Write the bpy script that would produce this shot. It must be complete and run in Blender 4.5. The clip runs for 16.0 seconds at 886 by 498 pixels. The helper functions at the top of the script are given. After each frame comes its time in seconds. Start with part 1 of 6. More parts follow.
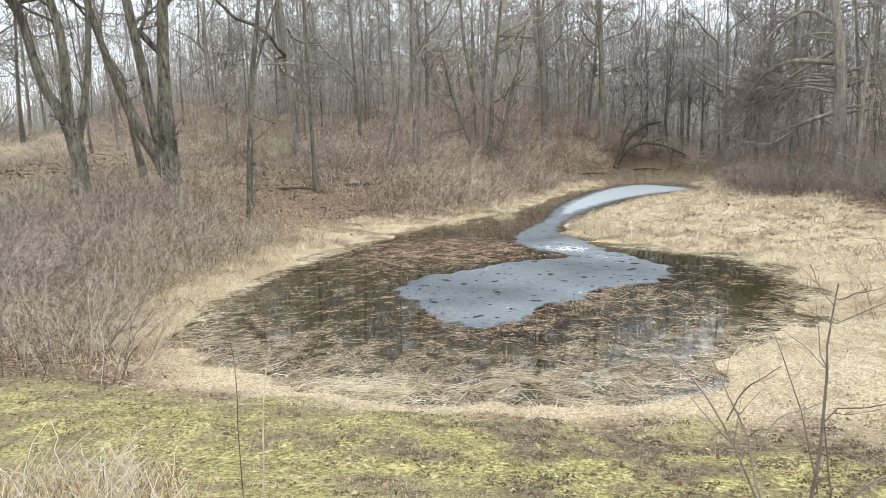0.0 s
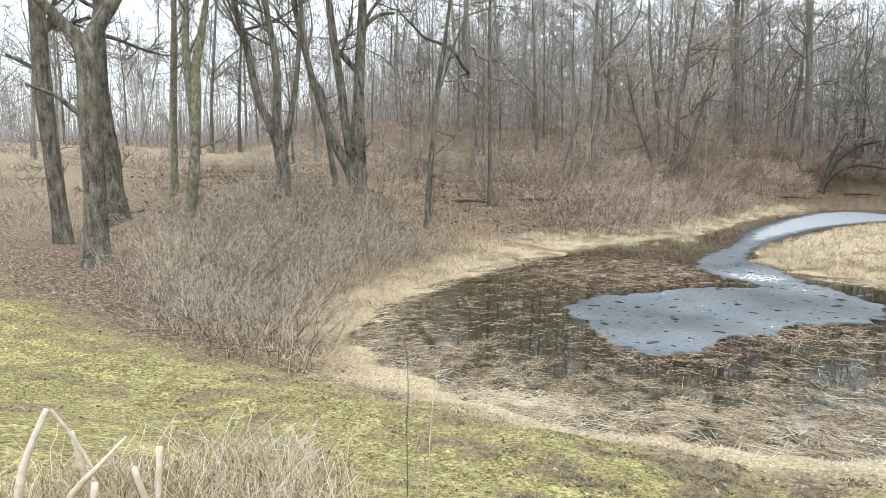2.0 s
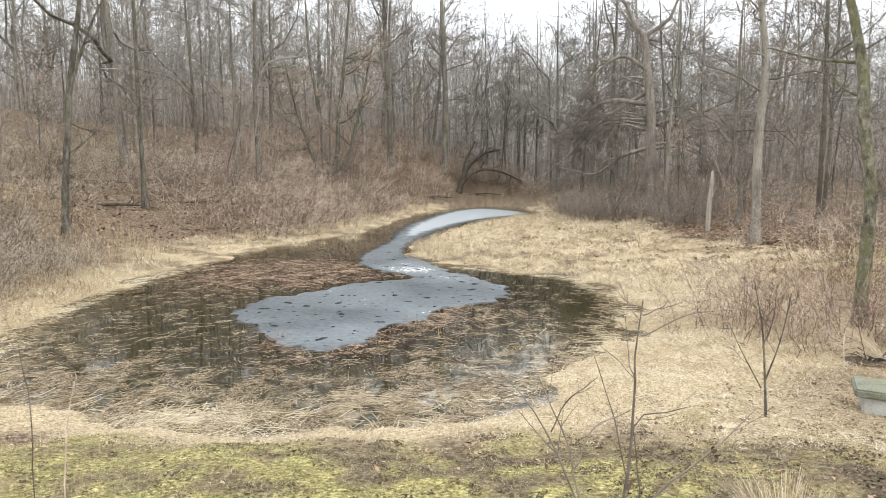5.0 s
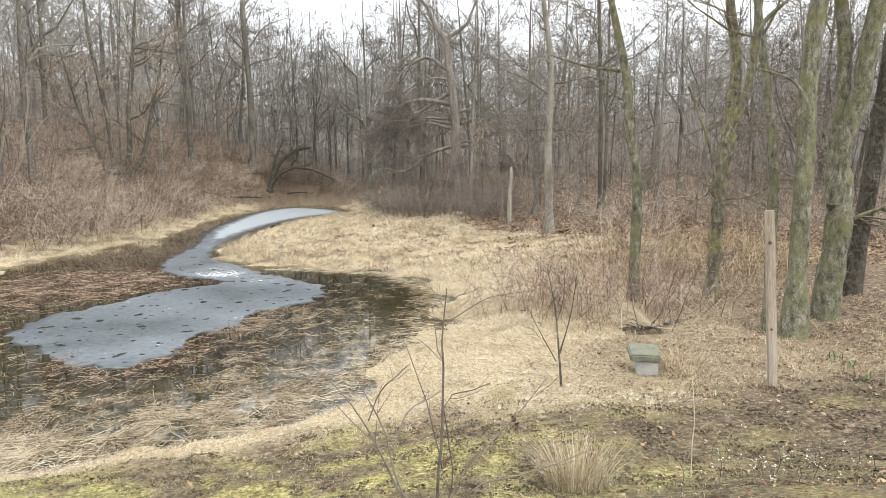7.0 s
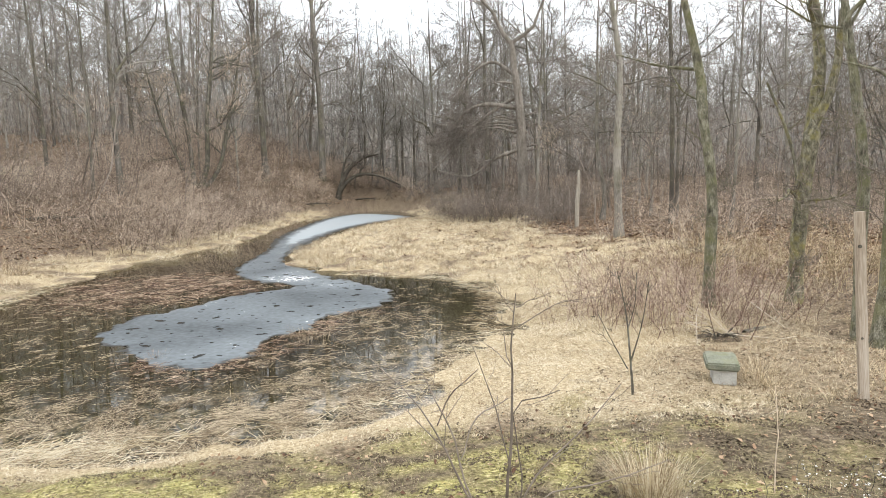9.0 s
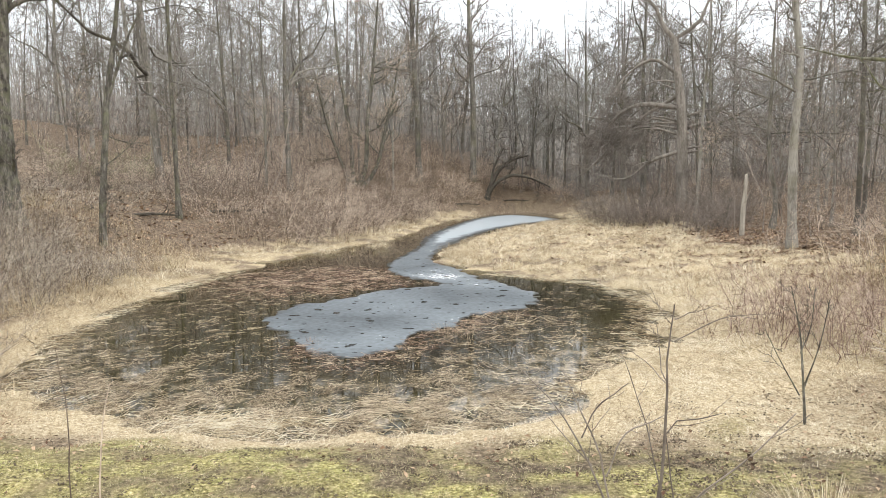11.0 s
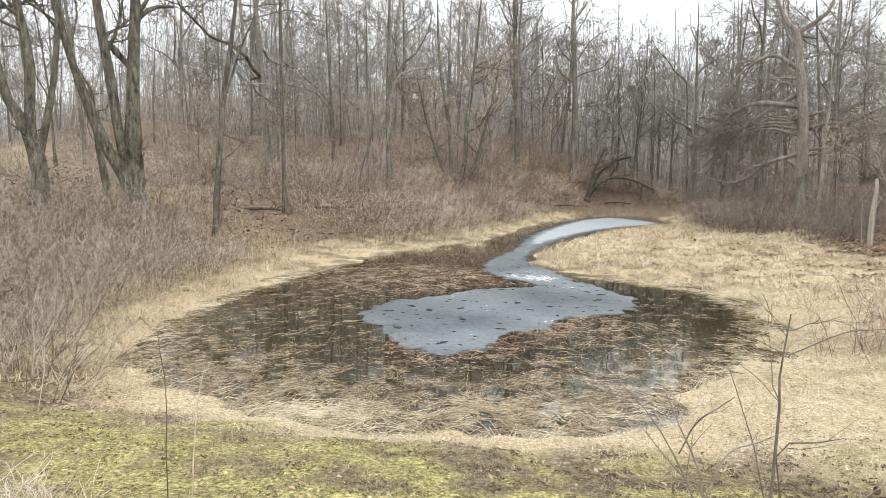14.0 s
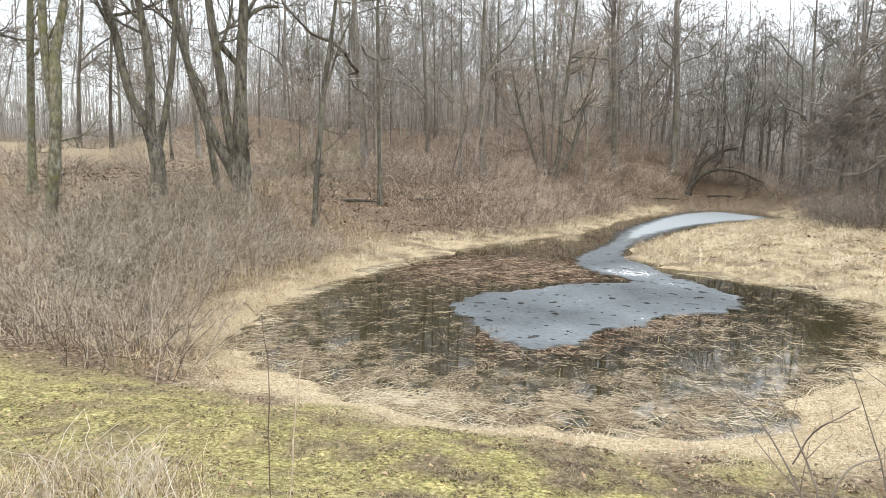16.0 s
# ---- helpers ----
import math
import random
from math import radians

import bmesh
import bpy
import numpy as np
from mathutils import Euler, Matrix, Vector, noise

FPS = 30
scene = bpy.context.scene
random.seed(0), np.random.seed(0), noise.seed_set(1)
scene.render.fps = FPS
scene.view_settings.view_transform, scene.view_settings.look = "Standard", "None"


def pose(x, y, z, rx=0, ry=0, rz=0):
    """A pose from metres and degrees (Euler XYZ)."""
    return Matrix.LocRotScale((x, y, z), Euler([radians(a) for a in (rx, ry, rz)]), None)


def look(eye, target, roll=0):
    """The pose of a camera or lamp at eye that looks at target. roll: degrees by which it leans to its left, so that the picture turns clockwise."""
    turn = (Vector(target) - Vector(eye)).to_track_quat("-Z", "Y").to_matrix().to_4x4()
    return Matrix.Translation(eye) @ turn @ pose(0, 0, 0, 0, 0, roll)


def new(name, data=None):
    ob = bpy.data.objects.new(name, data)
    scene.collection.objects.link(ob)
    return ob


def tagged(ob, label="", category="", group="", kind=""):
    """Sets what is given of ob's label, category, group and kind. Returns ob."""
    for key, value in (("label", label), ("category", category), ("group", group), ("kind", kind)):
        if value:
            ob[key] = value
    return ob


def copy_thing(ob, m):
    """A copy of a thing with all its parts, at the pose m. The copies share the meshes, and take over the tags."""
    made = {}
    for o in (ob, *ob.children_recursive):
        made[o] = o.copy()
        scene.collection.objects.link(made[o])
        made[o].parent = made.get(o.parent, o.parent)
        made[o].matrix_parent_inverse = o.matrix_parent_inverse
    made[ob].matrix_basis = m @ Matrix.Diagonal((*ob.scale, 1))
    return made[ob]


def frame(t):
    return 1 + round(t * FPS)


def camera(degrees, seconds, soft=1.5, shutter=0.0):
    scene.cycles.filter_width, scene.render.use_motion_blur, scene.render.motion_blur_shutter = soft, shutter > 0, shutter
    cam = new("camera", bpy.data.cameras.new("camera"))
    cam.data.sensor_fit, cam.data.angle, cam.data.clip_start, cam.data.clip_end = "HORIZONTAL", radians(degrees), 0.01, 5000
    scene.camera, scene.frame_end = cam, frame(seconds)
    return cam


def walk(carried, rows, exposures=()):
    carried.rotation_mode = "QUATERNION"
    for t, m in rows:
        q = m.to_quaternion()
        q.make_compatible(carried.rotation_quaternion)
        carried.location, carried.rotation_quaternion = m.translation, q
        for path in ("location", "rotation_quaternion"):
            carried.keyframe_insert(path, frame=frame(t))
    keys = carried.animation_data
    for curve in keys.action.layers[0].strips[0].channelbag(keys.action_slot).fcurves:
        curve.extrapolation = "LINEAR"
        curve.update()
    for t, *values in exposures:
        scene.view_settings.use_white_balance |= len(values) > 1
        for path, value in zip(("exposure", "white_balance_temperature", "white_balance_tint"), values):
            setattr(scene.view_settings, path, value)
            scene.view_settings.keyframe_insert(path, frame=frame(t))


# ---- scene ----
cam = camera(69.57, 16.0, soft=0.6, shutter=0.12)
PATH = [
    (0, pose(-0.040, -0.051, 2.877, 81.686, 1.457, 15.051)),
    (0.5, pose(-0.072, -0.003, 2.871, 81.926, 1.285, 19.500)),
    (1, pose(-0.115, 0.044, 2.859, 82.035, 1.458, 24.147)),
    (1.5, pose(-0.163, 0.077, 2.842, 82.300, 0.522, 28.917)),
    (2, pose(-0.100, -0.015, 2.850, 83.273, -0.007, 30.516)),
    (2.5, pose(-0.073, -0.037, 2.863, 84.233, -1.057, 21.746)),
    (3, pose(-0.068, -0.040, 2.865, 84.765, -1.591, 15.181)),
    (3.5, pose(-0.063, -0.033, 2.868, 84.341, -1.295, 11.043)),
    (4, pose(-0.052, -0.028, 2.867, 84.108, -0.799, 8.542)),
    (4.5, pose(-0.023, -0.026, 2.866, 83.832, -0.585, 6.245)),
    (5, pose(0.019, -0.021, 2.871, 83.477, -0.439, 1.503)),
    (5.2, pose(0.029, -0.026, 2.877, 83.402, -0.732, -0.948)),
    (7.3, pose(0.051, -0.119, 2.866, 83.401, 0.312, -15.578)),
    (7.5, pose(0.047, -0.120, 2.867, 83.527, 0.180, -15.557)),
    (8, pose(0.041, -0.115, 2.872, 83.683, 0.525, -13.627)),
    (8.5, pose(0.035, -0.099, 2.871, 83.754, 1.118, -10.666)),
    (9, pose(0.038, -0.102, 2.867, 83.814, 1.172, -9.235)),
    (9.5, pose(0.037, -0.064, 2.862, 83.984, 1.080, -7.251)),
    (10, pose(0.026, -0.051, 2.872, 84.089, 1.384, -2.602)),
    (10.2, pose(0.019, -0.051, 2.872, 84.127, 1.184, -1.137)),
    (12.3, pose(0.058, 0.090, 2.815, 83.908, -0.266, 9.376)),
    (12.5, pose(0.060, 0.094, 2.817, 83.870, -0.197, 9.659)),
    (13, pose(0.056, 0.097, 2.814, 83.839, -0.472, 10.648)),
    (13.5, pose(0.052, 0.101, 2.813, 83.999, -0.420, 12.146)),
    (14, pose(0.051, 0.099, 2.813, 84.137, -0.625, 12.804)),
    (14.5, pose(0.053, 0.103, 2.814, 84.479, -0.166, 13.792)),
    (15, pose(0.044, 0.102, 2.812, 84.727, -0.489, 15.417)),
    (15.5, pose(0.035, 0.106, 2.806, 84.157, -0.804, 18.452)),
    (16, pose(0.020, 0.127, 2.801, 83.396, -0.559, 21.039)),
]
# the clip's picture warms a little after the first seconds
walk(cam, PATH, [(0, 0, 6330, 9), (2, 0, 6250, 8.6), (3.5, 0, 6450, 9.4), (5, 0, 6640, 10), (13, 0, 6640, 10), (16, 0, 6560, 9.6)])

# ---- sky and sun: an even overcast ----
world = bpy.data.worlds.new("overcast_sky")
scene.world = world
world.use_nodes = True
wn, wl = world.node_tree.nodes, world.node_tree.links
wn.clear()
sky = wn.new("ShaderNodeTexSky")
sky.sky_type, sky.sun_disc = "NISHITA", False
sky.sun_elevation, sky.sun_rotation = radians(38), radians(150)
sky_back = wn.new("ShaderNodeBackground")
sky_back.inputs[1].default_value = 0.06
cloud_back = wn.new("ShaderNodeBackground")
cloud_back.inputs[0].default_value = (0.97, 0.985, 1.0, 1)
# an overcast sky is brighter overhead than at the skyline
sky_way, sky_up, sky_lift = wn.new("ShaderNodeTexCoord"), wn.new("ShaderNodeSeparateXYZ"), wn.new("ShaderNodeMapRange")
sky_lift.inputs["To Min"].default_value, sky_lift.inputs["To Max"].default_value = 1.2, 2.6
wl.new(sky_way.outputs["Generated"], sky_up.inputs[0])
wl.new(sky_up.outputs[2], sky_lift.inputs[0])
wl.new(sky_lift.outputs[0], cloud_back.inputs[1])
sky_add = wn.new("ShaderNodeAddShader")
sky_out = wn.new("ShaderNodeOutputWorld")
wl.new(sky.outputs[0], sky_back.inputs[0])
wl.new(sky_back.outputs[0], sky_add.inputs[0])
wl.new(cloud_back.outputs[0], sky_add.inputs[1])
wl.new(sky_add.outputs[0], sky_out.inputs[0])
sun = new("sun", bpy.data.lights.new("sun", "SUN"))
sun.data.energy, sun.data.angle, sun.data.color = 1.1, radians(25), (1.0, 0.96, 0.9)
sun.matrix_world = look((0, 0, 30), (0 - 30 * math.sin(radians(150)) * 0.9, -30 * math.cos(radians(150)) * 0.9, 0))

# ---- form of the ground ----
# the shore of the pond, as control points of a closed curve (metres)
SHORE = [(-6.9, 8.3), (-7.9, 10.6), (-8.6, 13.2), (-8.7, 17.0), (-8.4, 20.5), (-7.8, 24.0), (-6.4, 27.8), (-5.2, 31.5), (-4.6, 36.0),
         (-4.0, 42.0), (-3.0, 48.0), (-1.3, 54.5), (1.5, 59.5), (5.0, 59.0), (6.8, 51.0), (3.2, 44.2), (0.6, 37.8), (-1.1, 29.5),
         (-1.8, 24.0), (-0.6, 21.0), (1.4, 19.5), (3.4, 17.9), (3.9, 15.2), (3.4, 12.8), (2.6, 10.6), (1.5, 8.8),
         (0.3, 7.5), (-1.2, 6.95), (-3.0, 6.9), (-4.6, 7.1), (-5.7, 7.55)]
ICE = [(-4.6, 12.7), (-4.5, 14.4), (-3.5, 15.6), (-3.0, 16.6), (-1.2, 17.9), (-2.9, 19.8), (-3.5, 22.9), (-3.2, 27.1),
       (-3.1, 36.7), (-0.9, 52.0), (2.3, 57.5), (5.6, 50.5), (2.4, 44.3), (-0.1, 37.6), (-1.6, 30.0), (-2.1, 24.2),
       (-1.0, 21.2), (0.1, 18.5), (1.3, 16.4), (0.9, 14.5), (-0.3, 13.6), (-0.6, 12.5), (-1.3, 11.8), (-1.5, 10.9),
       (-2.3, 10.0), (-3.2, 10.8)]


def closed_curve(points, steps=5):
    """A smooth closed curve through the control points."""
    p = np.array(points, float)
    a, b, c, d = np.roll(p, 1, 0), p, np.roll(p, -1, 0), np.roll(p, -2, 0)
    out = []
    for k in range(steps):
        s = k / steps
        out.append(0.5 * (2 * b + (c - a) * s + (2 * a - 5 * b + 4 * c - d) * s * s + (3 * b - a - 3 * c + d) * s ** 3))
    return np.stack(out, 1).reshape(-1, 2)


def signed_distance(x, y, curve):
    """Metres outside (plus) or inside (minus) a closed curve, for arrays of places."""
    x, y = np.atleast_1d(np.asarray(x, float)), np.atleast_1d(np.asarray(y, float))
    best, inside = np.full(x.shape, 1e9), np.zeros(x.shape, bool)
    for (ax, ay), (bx, by) in zip(curve, np.roll(curve, -1, 0)):
        ux, uy = bx - ax, by - ay
        s = np.clip(((x - ax) * ux + (y - ay) * uy) / (ux * ux + uy * uy + 1e-9), 0, 1)
        best = np.minimum(best, (x - ax - s * ux) ** 2 + (y - ay - s * uy) ** 2)
        cross = (ay > y) != (by > y)
        inside ^= cross & (x < ax + (y - ay) * ux / (uy if abs(uy) > 1e-9 else 1e-9))
    return np.where(inside, -1, 1) * np.sqrt(best)


def ease(a, b, x):
    s = np.clip((x - a) / (b - a), 0, 1)
    return s * s * (3 - 2 * s)


def waves(x, y, size, seed):
    """Soft unevenness from a few crossing sine waves, about -1 to 1."""
    rng = np.random.default_rng(seed)
    total = 0
    for k in range(7):
        ang, ph, f = rng.uniform(0, 6.283), rng.uniform(0, 6.283), rng.uniform(0.6, 1.9) * 6.283 / size
        total = total + np.sin((x * np.cos(ang) + y * np.sin(ang)) * f + ph)
    return total / 3.2


SHORE_LINE, ICE_LINE = closed_curve(SHORE), closed_curve(ICE)


def height(x, y, d=None):
    """Height of the ground over the water, for arrays of places."""
    x, y = np.atleast_1d(np.asarray(x, float)), np.atleast_1d(np.asarray(y, float))
    if d is None:
        d = signed_distance(x, y, SHORE_LINE)
    d = d + 0.35 * waves(x, y, 3.0, 5) + 0.12 * waves(x, y, 0.9, 6)
    r, az = np.hypot(x, y), np.degrees(np.arctan2(x, y))
    out = np.maximum(d, 0)
    meadow = ease(-3, 0, x) * ease(17, 20, y) * ease(60, 52, y) * ease(13, 8, x)
    z = np.where(d > 0, 0.02 + 0.42 * (1 - 0.75 * meadow) * (1 - np.exp(-out / 2.6)), -0.3 * (1 - np.exp(np.minimum(d, 0) / 0.6)))
    north = ease(12, 18, y) * ease(2, -6, x + 0.12 * (y - 40))
    z += 1.5 * ease(1.2, 9, out) * north + 0.5 * ease(-8, -14, x) * ease(1, 5, out)
    z += 1.0 * ease(1, 6, out) * ease(48, 58, y)
    z += 5.0 * ease(36, 85, r) * ease(-50, -36, az) * ease(9, -5, az) * ease(1, 10, out)
    z += 2.6 * ease(22, 60, r) * ease(-28, -46, az)
    z += 1.6 * ease(30, 90, r) * ease(2, 20, az)
    z += (4.0 + 11.0 * ease(-48, -30, az)) * ease(80, 180, r)
    z += 0.75 * ease(4.6, 1.4, y + 0.02 * x * x) + 0.22 * ease(7, 4.5, y) * ease(0.3, 1.5, out)
    z += 0.05 * meadow * (waves(x, y, 1.3, 12) + 0.6 * waves(x, y, 0.6, 13)) * ease(0, 1, out)
    z += (0.05 * waves(x, y, 2.2, 7) + 0.025 * waves(x, y, 0.8, 8)) * (0.3 + 0.7 * ease(5.5, 8, y)) * ease(0, 1.5, out) + 0.25 * waves(x, y, 16, 9) * ease(14, 30, out)
    return z


# ---- materials ----
def material(name, stops, scale=(6, 40), rough=0.85, bump=0.3, stretch=(1, 1, 1), island=0.0, patch=None, spec=0.3, obj=0.0):
    """A rough natural surface: a colour ramp over noise at two sizes, with relief. stops: colours from dark to light.
    island: how far loose pieces differ; obj: how far objects differ; patch: (colour, size, amount) of stains or growth."""
    m = bpy.data.materials.new(name)
    m.use_nodes = True
    n, l = m.node_tree.nodes, m.node_tree.links
    b = n["Principled BSDF"]
    b.inputs["Roughness"].default_value = rough
    b.inputs["Specular IOR Level"].default_value = spec
    co = n.new("ShaderNodeTexCoord")
    mp = n.new("ShaderNodeMapping")
    mp.inputs["Scale"].default_value = stretch
    l.new(co.outputs["Object"], mp.inputs[0])
    big, fine = n.new("ShaderNodeTexNoise"), n.new("ShaderNodeTexNoise")
    for node, s in ((big, scale[0]), (fine, scale[1])):
        node.inputs["Scale"].default_value = s
        node.inputs["Detail"].default_value = 5
        l.new(mp.outputs[0], node.inputs["Vector"])
    mix = n.new("ShaderNodeMath")
    mix.operation = "MULTIPLY_ADD"
    l.new(big.outputs[0], mix.inputs[0])
    mix.inputs[1].default_value = 0.55
    half = n.new("ShaderNodeMath")
    half.operation = "MULTIPLY"
    half.inputs[1].default_value = 0.45
    l.new(fine.outputs[0], half.inputs[0])
    l.new(half.outputs[0], mix.inputs[2])
    value = mix.outputs[0]
    for amount, source in ((island, "geo"), (obj, "obj")):
        if amount:
            src = n.new("ShaderNodeNewGeometry").outputs["Random Per Island"] if source == "geo" else n.new("ShaderNodeObjectInfo").outputs["Random"]
            lift = n.new("ShaderNodeMath")
            lift.operation = "MULTIPLY_ADD"
            l.new(src, lift.inputs[0])
            lift.inputs[1].default_value = amount
            sub = n.new("ShaderNodeMath")
            sub.operation = "SUBTRACT"
            l.new(value, sub.inputs[0])
            sub.inputs[1].default_value = amount / 2
            l.new(sub.outputs[0], lift.inputs[2])
            value = lift.outputs[0]
    ramp = n.new("ShaderNodeValToRGB")
    e = ramp.color_ramp.elements
    for k, c in enumerate(stops):
        pos = 0.36 + 0.28 * k / max(1, len(stops) - 1)
        el = e[k] if k < 2 else e.new(pos)
        el.position, el.color = pos, (*c, 1)
    l.new(value, ramp.inputs[0])
    colour = ramp.outputs[0]
    if patch:
        pc, ps, pa = patch
        pn = n.new("ShaderNodeTexNoise")
        pn.inputs["Scale"].default_value, pn.inputs["Detail"].default_value = ps, 6
        l.new(co.outputs["Object"], pn.inputs["Vector"])
        pr = n.new("ShaderNodeMapRange")
        pr.inputs["From Min"].default_value, pr.inputs["From Max"].default_value = 0.56 - pa * 0.3, 0.8 - pa * 0.3
        pr.inputs["To Max"].default_value = 0.75
        l.new(pn.outputs[0], pr.inputs[0])
        pm = n.new("ShaderNodeMix")
        pm.data_type = "RGBA"
        pm.inputs["B"].default_value = (*pc, 1)
        l.new(pr.outputs[0], pm.inputs["Factor"])
        l.new(colour, pm.inputs["A"])
        colour = pm.outputs["Result"]
    l.new(colour, b.inputs["Base Color"])
    if bump:
        bp = n.new("ShaderNodeBump")
        bp.inputs["Strength"].default_value = bump
        bp.inputs["Distance"].default_value = 0.02
        l.new(mix.outputs[0], bp.inputs["Height"])
        l.new(bp.outputs[0], b.inputs["Normal"])
    return m


BARK = material("grey_bark", [(0.022, 0.019, 0.015), (0.10, 0.091, 0.076), (0.26, 0.24, 0.205)], (5, 30), 0.9, 0.8, (2.2, 2.2, 0.5), patch=((0.15, 0.15, 0.09), 4.5, 0.35))
BARK_MOSS = material("mossy_bark", [(0.045, 0.042, 0.03), (0.165, 0.158, 0.115), (0.36, 0.345, 0.275)], (9, 48), 0.92, 0.7, (1.5, 1.5, 0.7), patch=((0.17, 0.17, 0.075), 3.5, 0.45))
BARK_LICHEN = material("lichen_bark", [(0.04, 0.036, 0.025), (0.16, 0.15, 0.105), (0.36, 0.34, 0.26)], (10, 50), 0.92, 0.7, (1.5, 1.5, 0.7), patch=((0.28, 0.25, 0.075), 5.0, 0.3))
BARK_DARK = material("dark_bark", [(0.02, 0.016, 0.012), (0.06, 0.05, 0.038), (0.12, 0.105, 0.085)], (3, 20), 0.92, 1.0, (2.4, 2.4, 0.6), patch=((0.15, 0.15, 0.12), 12.0, 0.3))
BARK_PALE = material("bare_dead_wood", [(0.20, 0.18, 0.15), (0.34, 0.31, 0.26), (0.45, 0.42, 0.36)], (4, 30), 0.85, 0.4, (3, 3, 0.3))
BARK_WOOD = material("woodland_bark", [(0.07, 0.063, 0.053), (0.165, 0.152, 0.13), (0.31, 0.29, 0.255)], (1.5, 12), 0.92, 0.5, (2, 2, 0.4), obj=0.25, patch=((0.17, 0.16, 0.10), 0.9, 0.3))
# far bark and twigs are paler and greyer: distance haze put into their colour
BARK_HAZE = material("far_hazed_bark", [(0.14, 0.135, 0.122), (0.25, 0.24, 0.22), (0.345, 0.333, 0.308)], (0.4, 5), 0.95, 0, island=0.4)
TWIG_HAZE = material("far_hazed_twigs", [(0.177, 0.164, 0.147), (0.307, 0.286, 0.259), (0.456, 0.43, 0.395)], (0.2, 3), 0.95, 0, island=0.3)
TWIG = material("bare_twigs", [(0.085, 0.07, 0.058), (0.19, 0.158, 0.132), (0.32, 0.275, 0.235)], (0.6, 8), 0.9, 0, island=0.25, obj=0.2)
BRUSH_GREY = material("grey_brush_twigs", [(0.0902, 0.0712, 0.0551), (0.304, 0.253, 0.201), (0.589, 0.513, 0.418)], (0.8, 9), 0.9, 0, island=0.6, obj=0.15)
BRUSH_RED = material("red_brown_brush_twigs", [(0.10, 0.074, 0.057), (0.32, 0.25, 0.195), (0.62, 0.51, 0.405)], (0.7, 9), 0.9, 0, island=0.45, obj=0.35)
BRUSH_PINK = material("pinkish_shrub_twigs", [(0.14, 0.088, 0.068), (0.35, 0.245, 0.195), (0.60, 0.48, 0.39)], (0.7, 9), 0.9, 0, island=0.5)
STRAW = material("dry_straw", [(0.226, 0.163, 0.096), (0.551, 0.455, 0.297), (0.735, 0.668, 0.517)], (0.5, 10), 0.8, 0, island=0.38)
TAN_GRASS = material("tan_dry_grass", [(0.16, 0.112, 0.06), (0.43, 0.33, 0.20), (0.68, 0.57, 0.39)], (0.5, 10), 0.8, 0, island=0.5)
REED = material("wet_reed_litter", [(0.092, 0.0644, 0.0386), (0.322, 0.248, 0.161), (0.662, 0.561, 0.405)], (0.5, 12), 0.6, 0, island=0.5)
REED_RED = material("red_brown_reed_litter", [(0.10, 0.058, 0.04), (0.29, 0.19, 0.13), (0.58, 0.45, 0.33)], (0.5, 12), 0.6, 0, island=0.45)
LEAF = material("fallen_leaves", [(0.10, 0.052, 0.03), (0.26, 0.165, 0.10), (0.44, 0.32, 0.21)], (0.9, 12), 0.8, 0, island=0.5)
GRASS = material("short_green_grass", [(0.0928, 0.0879, 0.0391), (0.245, 0.227, 0.102), (0.478, 0.43, 0.264)], (0.7, 10), 0.8, 0, island=0.4)
SPROUT = material("green_sprouts", [(0.04, 0.11, 0.03), (0.09, 0.20, 0.05), (0.16, 0.28, 0.09)], (2, 20), 0.6, 0, island=0.3)
STALK = material("bleached_stalks", [(0.36, 0.288, 0.198), (0.558, 0.486, 0.387), (0.684, 0.63, 0.54)], (3, 30), 0.7, 0.1, island=0.35)
POST_WOOD = material("weathered_post_wood", [(0.246, 0.194, 0.141), (0.405, 0.343, 0.273), (0.528, 0.466, 0.387)], (3, 30), 0.8, 0.35, (5, 5, 0.25))
CONCRETE = material("pale_concrete", [(0.334, 0.334, 0.317), (0.458, 0.458, 0.431), (0.546, 0.546, 0.51)], (5, 60), 0.9, 0.3)
CAP_STONE = material("mossy_cap", [(0.117, 0.126, 0.0945), (0.198, 0.207, 0.158), (0.279, 0.279, 0.225)], (6, 60), 0.9, 0.5, patch=((0.15, 0.16, 0.08), 7, 0.3))
SOIL = material("dark_soil", [(0.035, 0.026, 0.018), (0.09, 0.068, 0.047), (0.17, 0.13, 0.09)], (5, 40), 0.95, 0.8)


# ---- mesh tools ----
def mesh_of(name, verts, faces, mat, smooth=True):
    """A mesh from arrays of places and of three- or four-cornered faces."""
    verts, faces = np.asarray(verts, np.float32).reshape(-1, 3), np.asarray(faces, np.int32)
    faces = faces.reshape(-1, faces.shape[-1])
    n = faces.shape[-1]
    me = bpy.data.meshes.new(name)
    me.vertices.add(len(verts))
    me.vertices.foreach_set("co", verts.ravel())
    me.loops.add(faces.size)
    me.loops.foreach_set("vertex_index", faces.ravel())
    me.polygons.add(len(faces))
    me.polygons.foreach_set("loop_start", np.arange(0, faces.size, n, dtype=np.int32))
    me.polygons.foreach_set("use_smooth", np.full(len(faces), smooth))
    me.update(calc_edges=True)
    me.materials.append(mat)
    return me


def joined(pieces):
    """One pair of arrays from several pairs of places and faces with as many corners."""
    vs, fs, at = [], [], 0
    for v, f in pieces:
        vs.append(np.asarray(v).reshape(-1, 3))
        fs.append(np.asarray(f) + at)
        at += len(vs[-1])
    return np.concatenate(vs), np.concatenate(fs)


def unit(v):
    return v / np.maximum(np.linalg.norm(v, axis=-1, keepdims=True), 1e-9)


